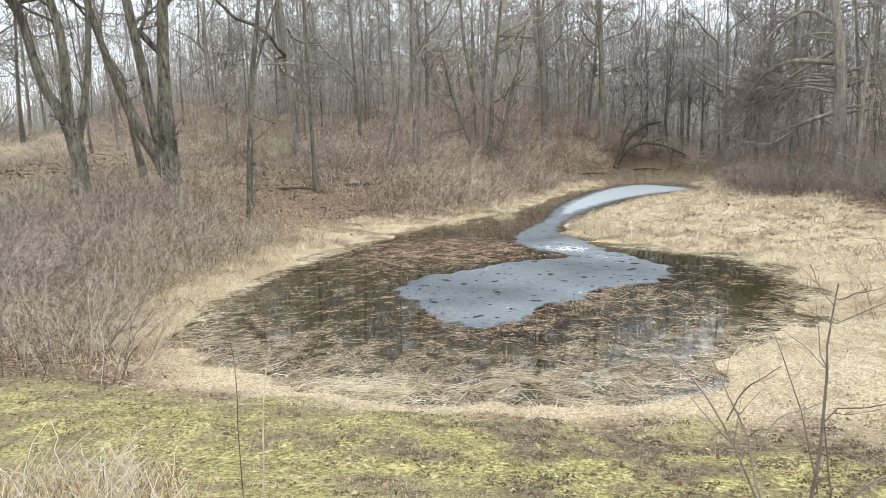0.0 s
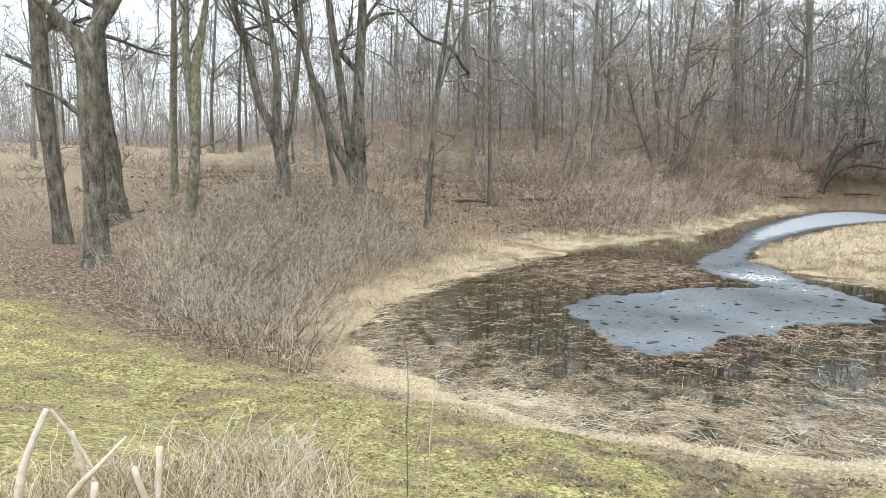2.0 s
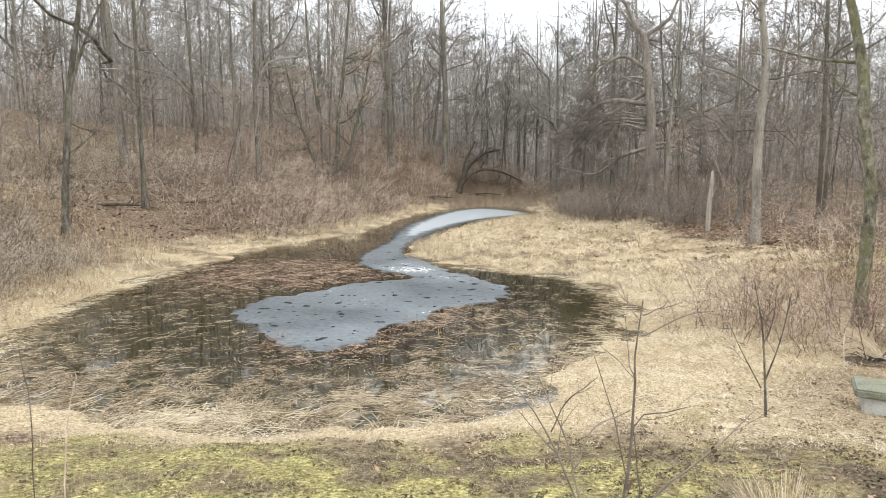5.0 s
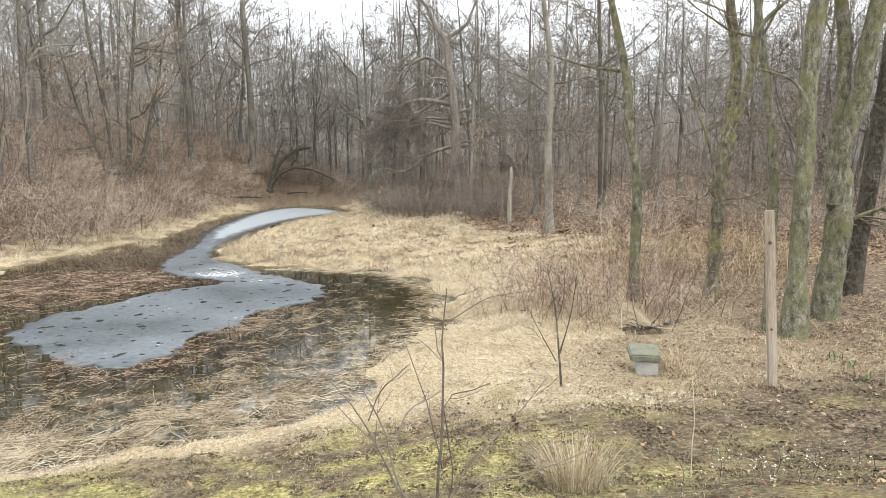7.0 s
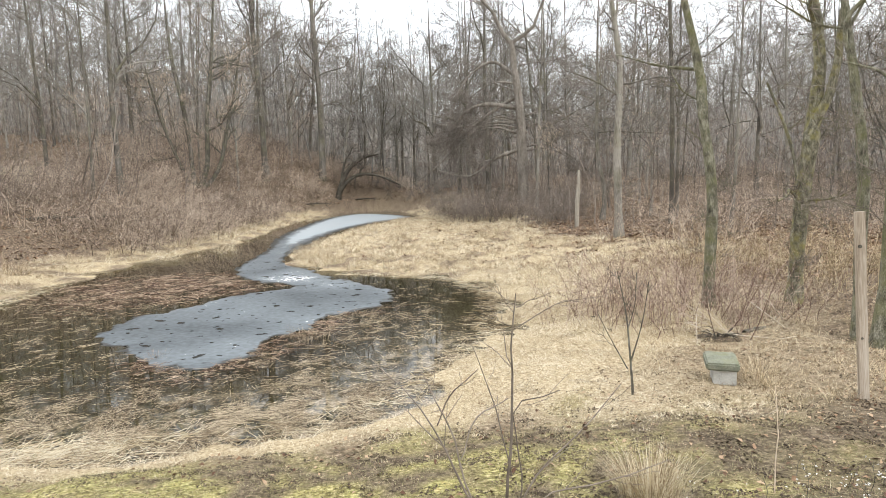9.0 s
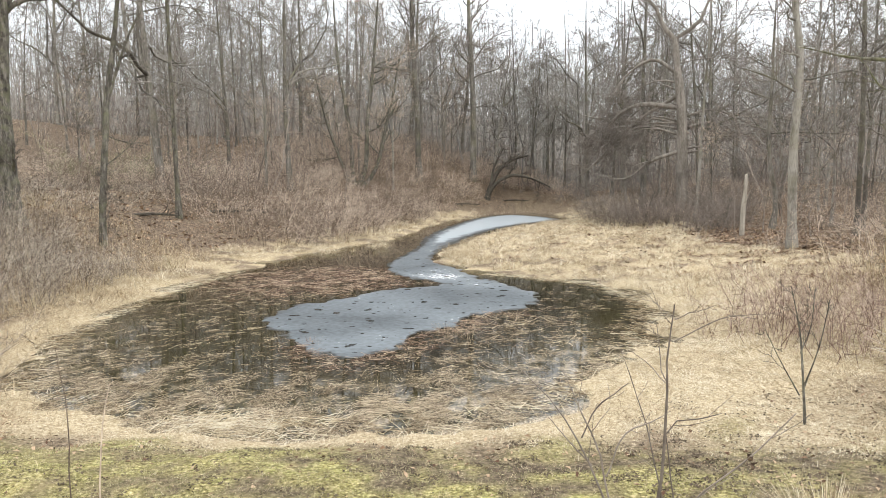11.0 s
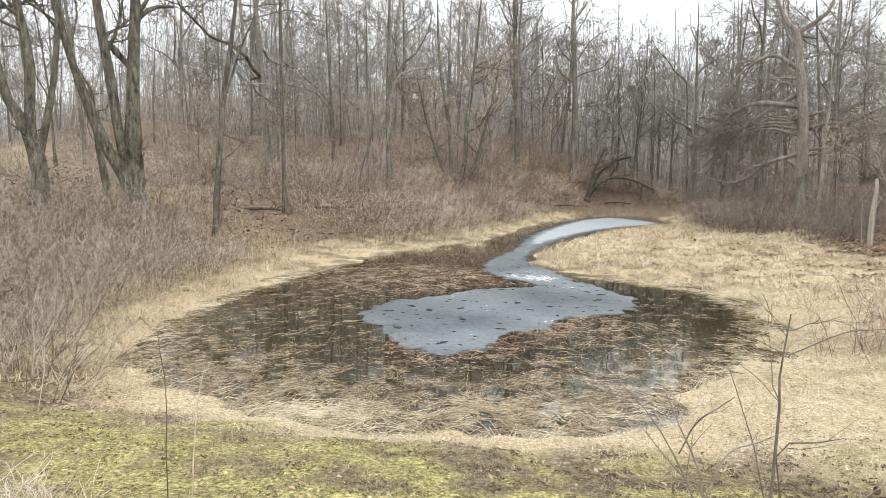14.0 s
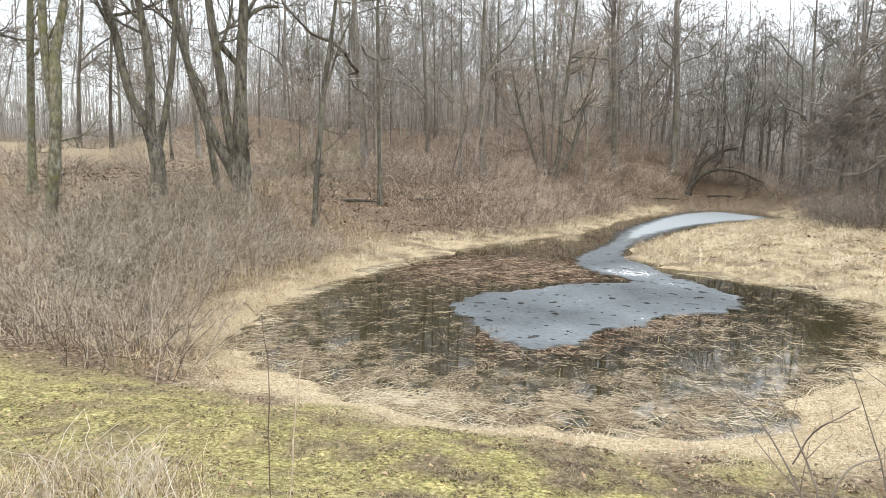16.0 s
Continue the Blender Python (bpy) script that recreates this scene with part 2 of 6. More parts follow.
def tubes(p, r, sides):
    """Round tubes along the lines p (N, K, 3) with the radii r (N, K)."""
    n, k, _ = p.shape
    t = unit(np.gradient(p, axis=1))
    main = unit(p[:, -1] - p[:, 0])
    ref = np.where(np.abs(main[:, 2:]) > 0.8, np.array([[1.0, 0.15, 0.0]]), np.array([[0.1, 0.05, 1.0]]))[:, None]
    u = unit(np.cross(t, ref))
    v = np.cross(t, u)
    a = np.arange(sides) * 2 * math.pi / sides
    ring = p[:, :, None] + r[:, :, None, None] * (np.cos(a)[:, None] * u[:, :, None] + np.sin(a)[:, None] * v[:, :, None])
    i = np.arange(n * k * sides).reshape(n, k, sides)
    a0, a1 = i[:, :-1], i[:, 1:]
    faces = np.stack([a0, np.roll(a0, -1, 2), np.roll(a1, -1, 2), a1], -1)
    return ring.reshape(-1, 3), faces.reshape(-1, 4)


def spikes(p, r):
    """Slender three-sided points along the first and last places of the lines p."""
    v, f = tubes(p[:, [0, -1]], r[:, [0, -1]], 3)
    v = v.reshape(-1, 2, 3, 3)
    v = np.concatenate([v[:, 0], v[:, 1].mean(1, keepdims=True)], 1)
    i = np.arange(len(v))[:, None, None] * 4
    return v.reshape(-1, 3), (i + np.array([[0, 1, 3], [1, 2, 3], [2, 0, 3]])).reshape(-1, 3)


def ribbons(p, w, across):
    """Flat blades along the lines p (N, K, 3), w (N, K) wide, their width along across (N, 3)."""
    n, k, _ = p.shape
    side = across[:, None] * w[:, :, None] / 2
    v = np.stack([p - side, p + side], 2)
    i = np.arange(n * k * 2).reshape(n, k, 2)
    faces = np.stack([i[:, :-1, 0], i[:, :-1, 1], i[:, 1:, 1], i[:, 1:, 0]], -1)
    return v.reshape(-1, 3), faces.reshape(-1, 4)


def resampled(points, k):
    """A smooth line of k points through a few given ones; the columns after the third go along."""
    q = np.array(points, float)
    s = np.concatenate([[0], np.cumsum(np.linalg.norm(np.diff(q[:, :3], axis=0), axis=1))])
    g = np.gradient(q, s, axis=0) if len(q) > 2 else np.repeat((q[1:] - q[:1]) / s[-1], 2, 0)
    out = []
    for x in np.linspace(0, s[-1], k):
        i = min(max(np.searchsorted(s, x) - 1, 0), len(s) - 2)
        h = s[i + 1] - s[i]
        a = (x - s[i]) / h
        out.append((2 * a ** 3 - 3 * a * a + 1) * q[i] + (a ** 3 - 2 * a * a + a) * h * g[i]
                   + (3 * a * a - 2 * a ** 3) * q[i + 1] + (a ** 3 - a * a) * h * g[i + 1])
    out = np.array(out)
    for c in range(3, q.shape[1]):
        out[:, c] = np.interp(np.linspace(0, s[-1], k), s, q[:, c])
    return out


def grow(p, r, n, rng, lo, hi, length, angle, up, wild, k, thick, least=0.003, tip=0.25):
    """n side branches on each of the lines p, as lines of k points with their radii. length: in parts of the parent's;
    angle: degrees off the parent, a pair; up: how far they bend up (or, below nought, hang); wild: their waviness."""
    m, kp, _ = p.shape
    seg = np.linalg.norm(np.diff(p, axis=1), axis=2).sum(1)
    s = rng.uniform(lo, hi, (m, n))
    x = s * (kp - 1)
    i = np.minimum(x.astype(int), kp - 2)
    a = (x - i)[..., None]
    row = np.arange(m)[:, None]
    start = p[row, i] * (1 - a) + p[row, i + 1] * a
    rad = r[row, i] * (1 - a[..., 0]) + r[row, i + 1] * a[..., 0]
    t = unit(p[row, i + 1] - p[row, i])
    perp = unit(np.cross(t, unit(rng.normal(size=(m, n, 3)))))
    ang = np.radians(rng.uniform(angle[0], angle[1], (m, n)))[..., None]
    way = unit(t * np.cos(ang) + perp * np.sin(ang)).reshape(-1, 3)
    long = (seg[:, None] * length * rng.uniform(0.55, 1.25, (m, n)) * (1.15 - 0.6 * s)).reshape(-1)
    line = [start.reshape(-1, 3)]
    for j in range(k - 1):
        way = unit(way + np.array([0, 0, up]) / (k - 1) + wild * rng.normal(size=way.shape))
        line.append(line[-1] + way * (long / (k - 1))[:, None])
    taper = np.linspace(1, tip, k)[None]
    return np.stack(line, 1), np.maximum(np.minimum(rad.reshape(-1) * thick, rad.reshape(-1) * 0.9)[:, None] * taper, least)


def part(name, me, parent, label="", matrix=None, kind=""):
    ob = new(name, me)
    ob.parent = parent
    if matrix is not None:
        ob.matrix_local = matrix
    return tagged(ob, label, kind=kind)


def bm_mesh(name, bm, mat, smooth=False):
    me = bpy.data.meshes.new(name)
    bm.to_mesh(me)
    bm.free()
    me.materials.append(mat)
    if smooth:
        me.polygons.foreach_set("use_smooth", np.full(len(me.polygons), True))
    return me


def shore_distance(x, y):
    return signed_distance(x, y, SHORE_LINE)


def ground_at(x, y):
    return float(height(x, y)[0])


# ---- ground, water and ice ----
def zones(x, y, d):
    """Shares of straw, moss and leaf litter on the ground, from 0 to 1."""
    n1, n2 = waves(x, y, 2.5, 21), waves(x, y, 0.9, 22)
    wide = 1.9 - 0.5 * ease(-5, -8, x) * ease(19, 15, y) + 2.6 * ease(0, 4, x) * ease(6, 11, y) + 6.0 * ease(-3, 0, x) * ease(17, 20, y) * ease(60, 48, y) - 1.0 * ease(9, 7, y) * ease(2, 0, x)
    straw = ease(wide + 0.9, wide - 0.6, d + 0.5 * n1 + 0.3 * n2)
    moss = ease(6.6, 5.2, y + 0.35 * n1 + 0.3 * n2 + 0.10 * np.maximum(-x - 5, 0)) * ease(-17, -12, x + n1) * ease(5.5, 1.5, x + 0.6 * n1)
    moss = np.maximum(moss, 0.45 * ease(6.2, 5.2, y) * ease(10, 8, x) * ease(0.2, 0.8, n1))
    tan = ease(-14, -17, x) * ease(9, 12, y) * ease(40, 30, y) * ease(3, 5, d)
    straw = np.maximum(straw, 0.3 * tan)
    straw = np.maximum(straw, (0.75 - 0.4 * ease(3.6, 5.2, x + 0.5 * n2)) * ease(4.9, 5.7, y + 0.3 * n1) * ease(1, 3, x) * ease(9.5, 7, x + n2) * ease(13, 10, y))
    straw = straw * (1 - 0.55 * ease(-5.2, -7.0, x + 0.4 * n2) * ease(17, 12, y) * ease(0.2, 0.8, d + 0.4 * n1))
    straw = straw * (1 - 0.8 * ease(55, 60, y))
    straw = straw * (1 - 0.88 * ease(16, 19, y) * ease(0.1, -0.45, waves(x, y, 2.2, 91) + 0.5 * waves(x, y, 0.8, 92)))
    az, r = np.degrees(np.arctan2(x, np.maximum(y, 0.1))), np.hypot(x, y)
    straw = np.maximum(straw, 0.5 * ease(-43, -46, az) * ease(34, 42, r) * ease(110, 90, r))
    return straw * (1 - moss), moss


def build_ground():
    n, a, b = 340, 5.2, 4.9
    u = np.linspace(-1, 1, n)
    gx, gy = np.meshgrid(a * np.sinh(b * u), 9 + a * np.sinh(b * u))
    x, y = gx.ravel(), gy.ravel()
    d = shore_distance(x, y)
    z = height(x, y, d)
    i = np.arange(n * n).reshape(n, n)
    f = np.stack([i[:-1, :-1], i[:-1, 1:], i[1:, 1:], i[1:, :-1]], -1)
    m = bpy.data.materials.new("ground_of_straw_moss_and_leaves")
    m.use_nodes = True
    nd, l = m.node_tree.nodes, m.node_tree.links
    bs = nd["Principled BSDF"]
    bs.inputs["Roughness"].default_value = 0.95
    bs.inputs["Specular IOR Level"].default_value = 0.15
    co = nd.new("ShaderNodeTexCoord")

    def noise_ramp(scale, stops, lo=0.32, hi=0.68):
        t = nd.new("ShaderNodeTexNoise")
        t.inputs["Scale"].default_value, t.inputs["Detail"].default_value, t.inputs["Roughness"].default_value = scale, 9, 0.7
        l.new(co.outputs["Object"], t.inputs["Vector"])
        r = nd.new("ShaderNodeValToRGB")
        for k, c in enumerate(stops):
            pos = lo + (hi - lo) * k / (len(stops) - 1)
            el = r.color_ramp.elements[k] if k < 2 else r.color_ramp.elements.new(pos)
            el.position, el.color = pos, (*c, 1)
        l.new(t.outputs[0], r.inputs[0])
        return r.outputs[0], t.outputs[0]

    litter, relief = noise_ramp(15, [(0.03, 0.022, 0.016), (0.12, 0.088, 0.062), (0.22, 0.168, 0.12), (0.46, 0.375, 0.27)], 0.37, 0.66)
    straw, _ = noise_ramp(26, [(0.0522, 0.0391, 0.0244), (0.313, 0.244, 0.148), (0.539, 0.452, 0.304), (0.713, 0.635, 0.479)], 0.30, 0.68)
    moss, _ = noise_ramp(27, [(0.0391, 0.0312, 0.0214), (0.162, 0.137, 0.0684), (0.307, 0.289, 0.132), (0.489, 0.444, 0.264), (0.781, 0.694, 0.507)], 0.32, 0.67)
    wide, _ = noise_ramp(2.6, [(0.62, 0.54, 0.40), (0.47, 0.49, 0.34), (0.27, 0.24, 0.19), (0.50, 0.49, 0.36), (0.66, 0.60, 0.48)], 0.34, 0.66)
    tint = nd.new("ShaderNodeMix")
    tint.data_type = "RGBA"
    tint.blend_type = "OVERLAY"
    tint.inputs["Factor"].default_value = 0.7
    l.new(moss, tint.inputs["A"])
    l.new(wide, tint.inputs["B"])
    moss = tint.outputs["Result"]
    mud, _ = noise_ramp(24, [(0.022, 0.017, 0.012), (0.075, 0.058, 0.042), (0.17, 0.14, 0.095), (0.34, 0.27, 0.17)], 0.37, 0.65)
    base = litter
    for name, colour in (("straw", straw), ("moss", moss), ("mud", mud)):
        at = nd.new("ShaderNodeAttribute")
        at.attribute_name = name
        mx = nd.new("ShaderNodeMix")
        mx.data_type = "RGBA"
        l.new(at.outputs["Fac"], mx.inputs["Factor"])
        l.new(base, mx.inputs["A"])
        l.new(colour, mx.inputs["B"])
        base = mx.outputs["Result"]
    l.new(base, bs.inputs["Base Color"])
    bp = nd.new("ShaderNodeBump")
    bp.inputs["Strength"].default_value, bp.inputs["Distance"].default_value = 0.7, 0.05
    l.new(relief, bp.inputs["Height"])
    l.new(bp.outputs[0], bs.inputs["Normal"])
    me = mesh_of("ground", np.stack([x, y, z], 1), f, m)
    s, g = zones(x, y, d)
    soil = ease(0.25, 0.8, waves(x, y, 1.3, 71) + 0.7 * waves(x, y, 0.5, 72) + 0.5 * np.exp(-((y - 5.4) / 0.5) ** 2) * ease(-3, -1, x)) * ease(6.3, 5.6, y) * (0.55 + 0.45 * ease(-4, -1, x))
    g = g * (1 - 0.9 * soil)
    for name, val in (("straw", s), ("moss", g), ("mud", np.maximum(np.maximum(ease(0.02, -0.1, z), 0.55 * soil), 0.75 * ease(5.7, 4.9, y + 0.3 * waves(x, y, 1.5, 94)) * ease(1.2, 2.8, x) * ease(-0.7, 0.5, waves(x, y, 1.1, 95) + 0.5 * waves(x, y, 0.4, 96))))):
        me.attributes.new(name, "FLOAT", "POINT").data.foreach_set("value", val.astype(np.float32))
    return tagged(new("ground", me), "uneven pond bank of straw, moss and leaf litter", "ground", kind="structure")


build_ground()


def build_water():
    m = bpy.data.materials.new("still_brown_water")
    m.use_nodes = True
    n, l = m.node_tree.nodes, m.node_tree.links
    b = n["Principled BSDF"]
    b.inputs["Roughness"].default_value = 0.015
    b.inputs["IOR"].default_value = 1.34
    co, t, bp = n.new("ShaderNodeTexCoord"), n.new("ShaderNodeTexNoise"), n.new("ShaderNodeBump")
    t.inputs["Scale"].default_value, t.inputs["Detail"].default_value = 2.5, 3
    bp.inputs["Strength"].default_value, bp.inputs["Distance"].default_value = 0.06, 0.01
    l.new(co.outputs["Object"], t.inputs["Vector"])
    l.new(t.outputs[0], bp.inputs["Height"])
    l.new(bp.outputs[0], b.inputs["Normal"])

    def layer(scale, lo, hi, detail=8):
        t = n.new("ShaderNodeTexNoise")
        t.inputs["Scale"].default_value, t.inputs["Detail"].default_value, t.inputs["Roughness"].default_value = scale, detail, 0.68
        l.new(co.outputs["Object"], t.inputs["Vector"])
        r = n.new("ShaderNodeMapRange")
        r.inputs["From Min"].default_value, r.inputs["From Max"].default_value = lo, hi
        l.new(t.outputs[0], r.inputs[0])
        return r.outputs[0]

    def mixed(a, b, fac):
        x = n.new("ShaderNodeMix")
        x.data_type = "RGBA"
        for slot, c in (("A", a), ("B", b)):
            if isinstance(c, tuple):
                x.inputs[slot].default_value = (*c, 1)
            else:
                l.new(c, x.inputs[slot])
        l.new(fac, x.inputs["Factor"])
        return x.outputs["Result"]

    def times(a, b):
        x = n.new("ShaderNodeMath")
        x.operation = "MULTIPLY"
        l.new(a, x.inputs[0])
        l.new(b, x.inputs[1])
        return x.outputs[0]

    # sunken weed and litter seen through the shallow water
    at = n.new("ShaderNodeAttribute")
    at.attribute_name = "shallow"
    deep = mixed((0.011, 0.009, 0.004), (0.034, 0.026, 0.011), layer(1.1, 0.4, 0.7))
    weed = mixed((0.02, 0.017, 0.007), (0.07, 0.064, 0.022), layer(9, 0.42, 0.68))
    mat = mixed((0.06, 0.046, 0.028), (0.50, 0.41, 0.28), layer(34, 0.40, 0.64))
    sunk = mixed(deep, weed, times(at.outputs["Fac"], layer(1.7, 0.35, 0.6)))
    near = n.new("ShaderNodeAttribute")
    near.attribute_name = "sunken_mat"
    colour = mixed(sunk, mat, times(near.outputs["Fac"], layer(2.6, 0.44, 0.6)))
    l.new(colour, b.inputs["Base Color"])
    gx, gy = np.meshgrid(np.linspace(-10.5, 8.5, 70), np.concatenate([np.linspace(6.0, 22, 70), np.linspace(22.5, 63, 70)]))
    x, y = gx.ravel(), gy.ravel()
    i = np.arange(gx.size).reshape(gx.shape)
    f = np.stack([i[:-1, :-1], i[:-1, 1:], i[1:, 1:], i[1:, :-1]], -1)
    me = mesh_of("water", np.stack([x, y, 0 * x], 1), f, m)
    d = shore_distance(x, y)
    shallow = np.maximum(ease(-3.2, -0.8, d), 0.75 * ease(-1.5, -4.0, x) * ease(20, 15, y))
    sunken = np.maximum(ease(-2.6, -0.5, d + 0.4 * waves(x, y, 1.3, 97)) * ease(14, 9.5, y), 0.5 * ease(-0.7, 0, d))
    for name, val in (("shallow", shallow), ("sunken_mat", sunken)):
        me.attributes.new(name, "FLOAT", "POINT").data.foreach_set("value", val.astype(np.float32))
    tagged(new("water", me), "still dark brown pond water mirroring bare trees", "water", kind="structure")


build_water()


def build_ice():
    m = bpy.data.materials.new("grey_thawing_ice")
    m.use_nodes = True
    n, l = m.node_tree.nodes, m.node_tree.links
    b = n["Principled BSDF"]
    b.inputs["Roughness"].default_value = 0.35
    b.inputs["IOR"].default_value = 1.31
    co = n.new("ShaderNodeTexCoord")
    big, fine = n.new("ShaderNodeTexNoise"), n.new("ShaderNodeTexNoise")
    big.inputs["Scale"].default_value, big.inputs["Detail"].default_value = 0.35, 6
    fine.inputs["Scale"].default_value, fine.inputs["Detail"].default_value = 9, 6
    for t in (big, fine):
        l.new(co.outputs["Object"], t.inputs["Vector"])
    add = n.new("ShaderNodeMath")
    add.operation = "MULTIPLY_ADD"
    l.new(fine.outputs[0], add.inputs[0])
    add.inputs[1].default_value = 0.6
    l.new(big.outputs[0], add.inputs[2])
    r = n.new("ShaderNodeValToRGB")
    for el, pos, c in zip((r.color_ramp.elements[0], r.color_ramp.elements[1], r.color_ramp.elements.new(0.85)), (0.6, 0.82, 1.0),
                          ((0.05, 0.062, 0.07), (0.10, 0.122, 0.135), (0.19, 0.22, 0.24))):
        el.position, el.color = pos, (*c, 1)
    l.new(add.outputs[0], r.inputs[0])
    # whiter inside the sheet and along the far channel, dark thin ice at its rim
    def mask(name, wobble, lo, hi):
        at, add, rng = n.new("ShaderNodeAttribute"), n.new("ShaderNodeMath"), n.new("ShaderNodeMapRange")
        at.attribute_name = name
        add.operation = "MULTIPLY_ADD"
        l.new(mid.outputs[0], add.inputs[0])
        add.inputs[1].default_value = wobble
        l.new(at.outputs["Fac"], add.inputs[2])
        rng.inputs["From Min"].default_value, rng.inputs["From Max"].default_value = lo + wobble / 2, hi + wobble / 2
        l.new(add.outputs[0], rng.inputs[0])
        return rng.outputs[0]

    mid = n.new("ShaderNodeTexNoise")
    mid.inputs["Scale"].default_value, mid.inputs["Detail"].default_value, mid.inputs["Roughness"].default_value = 1.6, 8, 0.65
    l.new(co.outputs["Object"], mid.inputs["Vector"])
    colour = r.outputs[0]
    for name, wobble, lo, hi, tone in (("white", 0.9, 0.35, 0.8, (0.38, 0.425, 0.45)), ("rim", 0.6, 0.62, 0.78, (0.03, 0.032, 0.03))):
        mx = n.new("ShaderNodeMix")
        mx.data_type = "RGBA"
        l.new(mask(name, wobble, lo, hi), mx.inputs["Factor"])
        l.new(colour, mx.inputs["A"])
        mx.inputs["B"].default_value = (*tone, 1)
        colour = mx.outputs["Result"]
    l.new(colour, b.inputs["Base Color"])
    gx, gy = np.meshgrid(np.arange(-5.4, 6.6, 0.11), np.concatenate([np.arange(9.5, 24, 0.11), np.arange(24, 60, 0.3)]))

    def rim_distance(x, y):
        return signed_distance(x, y, ICE_LINE) + 0.10 * waves(x, y, 1.5, 31) + 0.07 * waves(x, y, 0.55, 32) + 0.04 * waves(x, y, 0.27, 33)

    x, y = gx.ravel(), gy.ravel()
    d = rim_distance(x, y)
    i = np.arange(gx.size).reshape(gx.shape)
    f = np.stack([i[:-1, :-1], i[:-1, 1:], i[1:, 1:], i[1:, :-1]], -1).reshape(-1, 4)
    f = f[(d[f] < 0).any(1)]
    used, f = np.unique(f, return_inverse=True)
    f = f.reshape(-1, 4)
    x, y, d = x[used], y[used], d[used]
    over = np.maximum(d, 0)
    dx, dy = (rim_distance(x + 0.02, y) - d) / 0.02, (rim_distance(x, y + 0.02) - d) / 0.02
    g = np.maximum(np.hypot(dx, dy), 0.4)
    x, y = x - over * dx / g ** 2, y - over * dy / g ** 2
    z = np.where(d >= 0, -0.004, 0.012)
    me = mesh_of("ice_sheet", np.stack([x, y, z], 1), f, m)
    inside = -np.minimum(d, 0)
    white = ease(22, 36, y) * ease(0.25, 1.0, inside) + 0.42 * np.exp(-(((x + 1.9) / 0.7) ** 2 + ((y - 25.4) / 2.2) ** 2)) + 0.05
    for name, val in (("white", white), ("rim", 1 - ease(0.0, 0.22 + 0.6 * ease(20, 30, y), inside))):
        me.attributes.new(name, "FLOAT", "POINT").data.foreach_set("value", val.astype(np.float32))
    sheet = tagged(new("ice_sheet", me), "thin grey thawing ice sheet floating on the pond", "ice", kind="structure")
    # dark melt holes, longer than wide
    dark = material("melt_hole_water", [(0.01, 0.012, 0.012), (0.022, 0.025, 0.025), (0.04, 0.045, 0.045)], (6, 30), 0.12, 0, spec=0.5)
    rng = np.random.default_rng(14)
    shapes = []
    for k in range(6):
        bm = bmesh.new()
        ring = []
        for j in range(14):
            a = j * 6.283 / 14
            q = 1 + 0.35 * math.sin(2 * a + k) + 0.25 * math.sin(5 * a + 2 * k) * rng.uniform(0.4, 1)
            ring.append(bm.verts.new((q * math.cos(a), 0.8 * q * math.sin(a), 0)))
        top = bm.faces.new(ring)
        low = bmesh.ops.extrude_face_region(bm, geom=[top])
        for v in low["geom"]:
            if isinstance(v, bmesh.types.BMVert):
                v.co.z = 0.02
        shapes.append(bm_mesh("melt_hole", bm, dark))
    x, y = rng.uniform(-4.6, 1.4, 1400), rng.uniform(10, 24, 1400)
    inside = signed_distance(x, y, closed_curve(ICE)) < -0.15
    for x, y in list(zip(x[inside], y[inside]))[:190]:
        s = rng.uniform(0.01, 0.034) if rng.uniform() < 0.88 else rng.uniform(0.045, 0.08)
        part("melt_hole", shapes[int(rng.integers(6))], sheet, "", Matrix.LocRotScale((x, y, 0.0135), Euler((0, 0, rng.normal() * 0.6)), (s * 1.5, s * 1.3, 0.05)))


build_ice()

# ---- trees ----
def tree_thing(label, x, y, group="", turn=0.0, category="tree"):
    ob = new("tree")
    ob.matrix_world = pose(x, y, ground_at(x, y) - 0.04, 0, 0, turn)
    return tagged(ob, label, category, group)


def stem_line(points, k, rng, deep=0.03):
    """A stem from (sideways, up, radius) points, with a little waviness in depth."""
    q = resampled([(s, 0.0, u, r) for s, u, r in points], k)
    line = q[:, :3]
    line[:, 1] += deep * line[:, 2] * math.sin(rng.uniform(0, 6)) + 0.02 * rng.normal(size=k).cumsum() * np.linspace(0, 1, k)
    return line, np.maximum(0.88 * q[:, 3], 0.004)


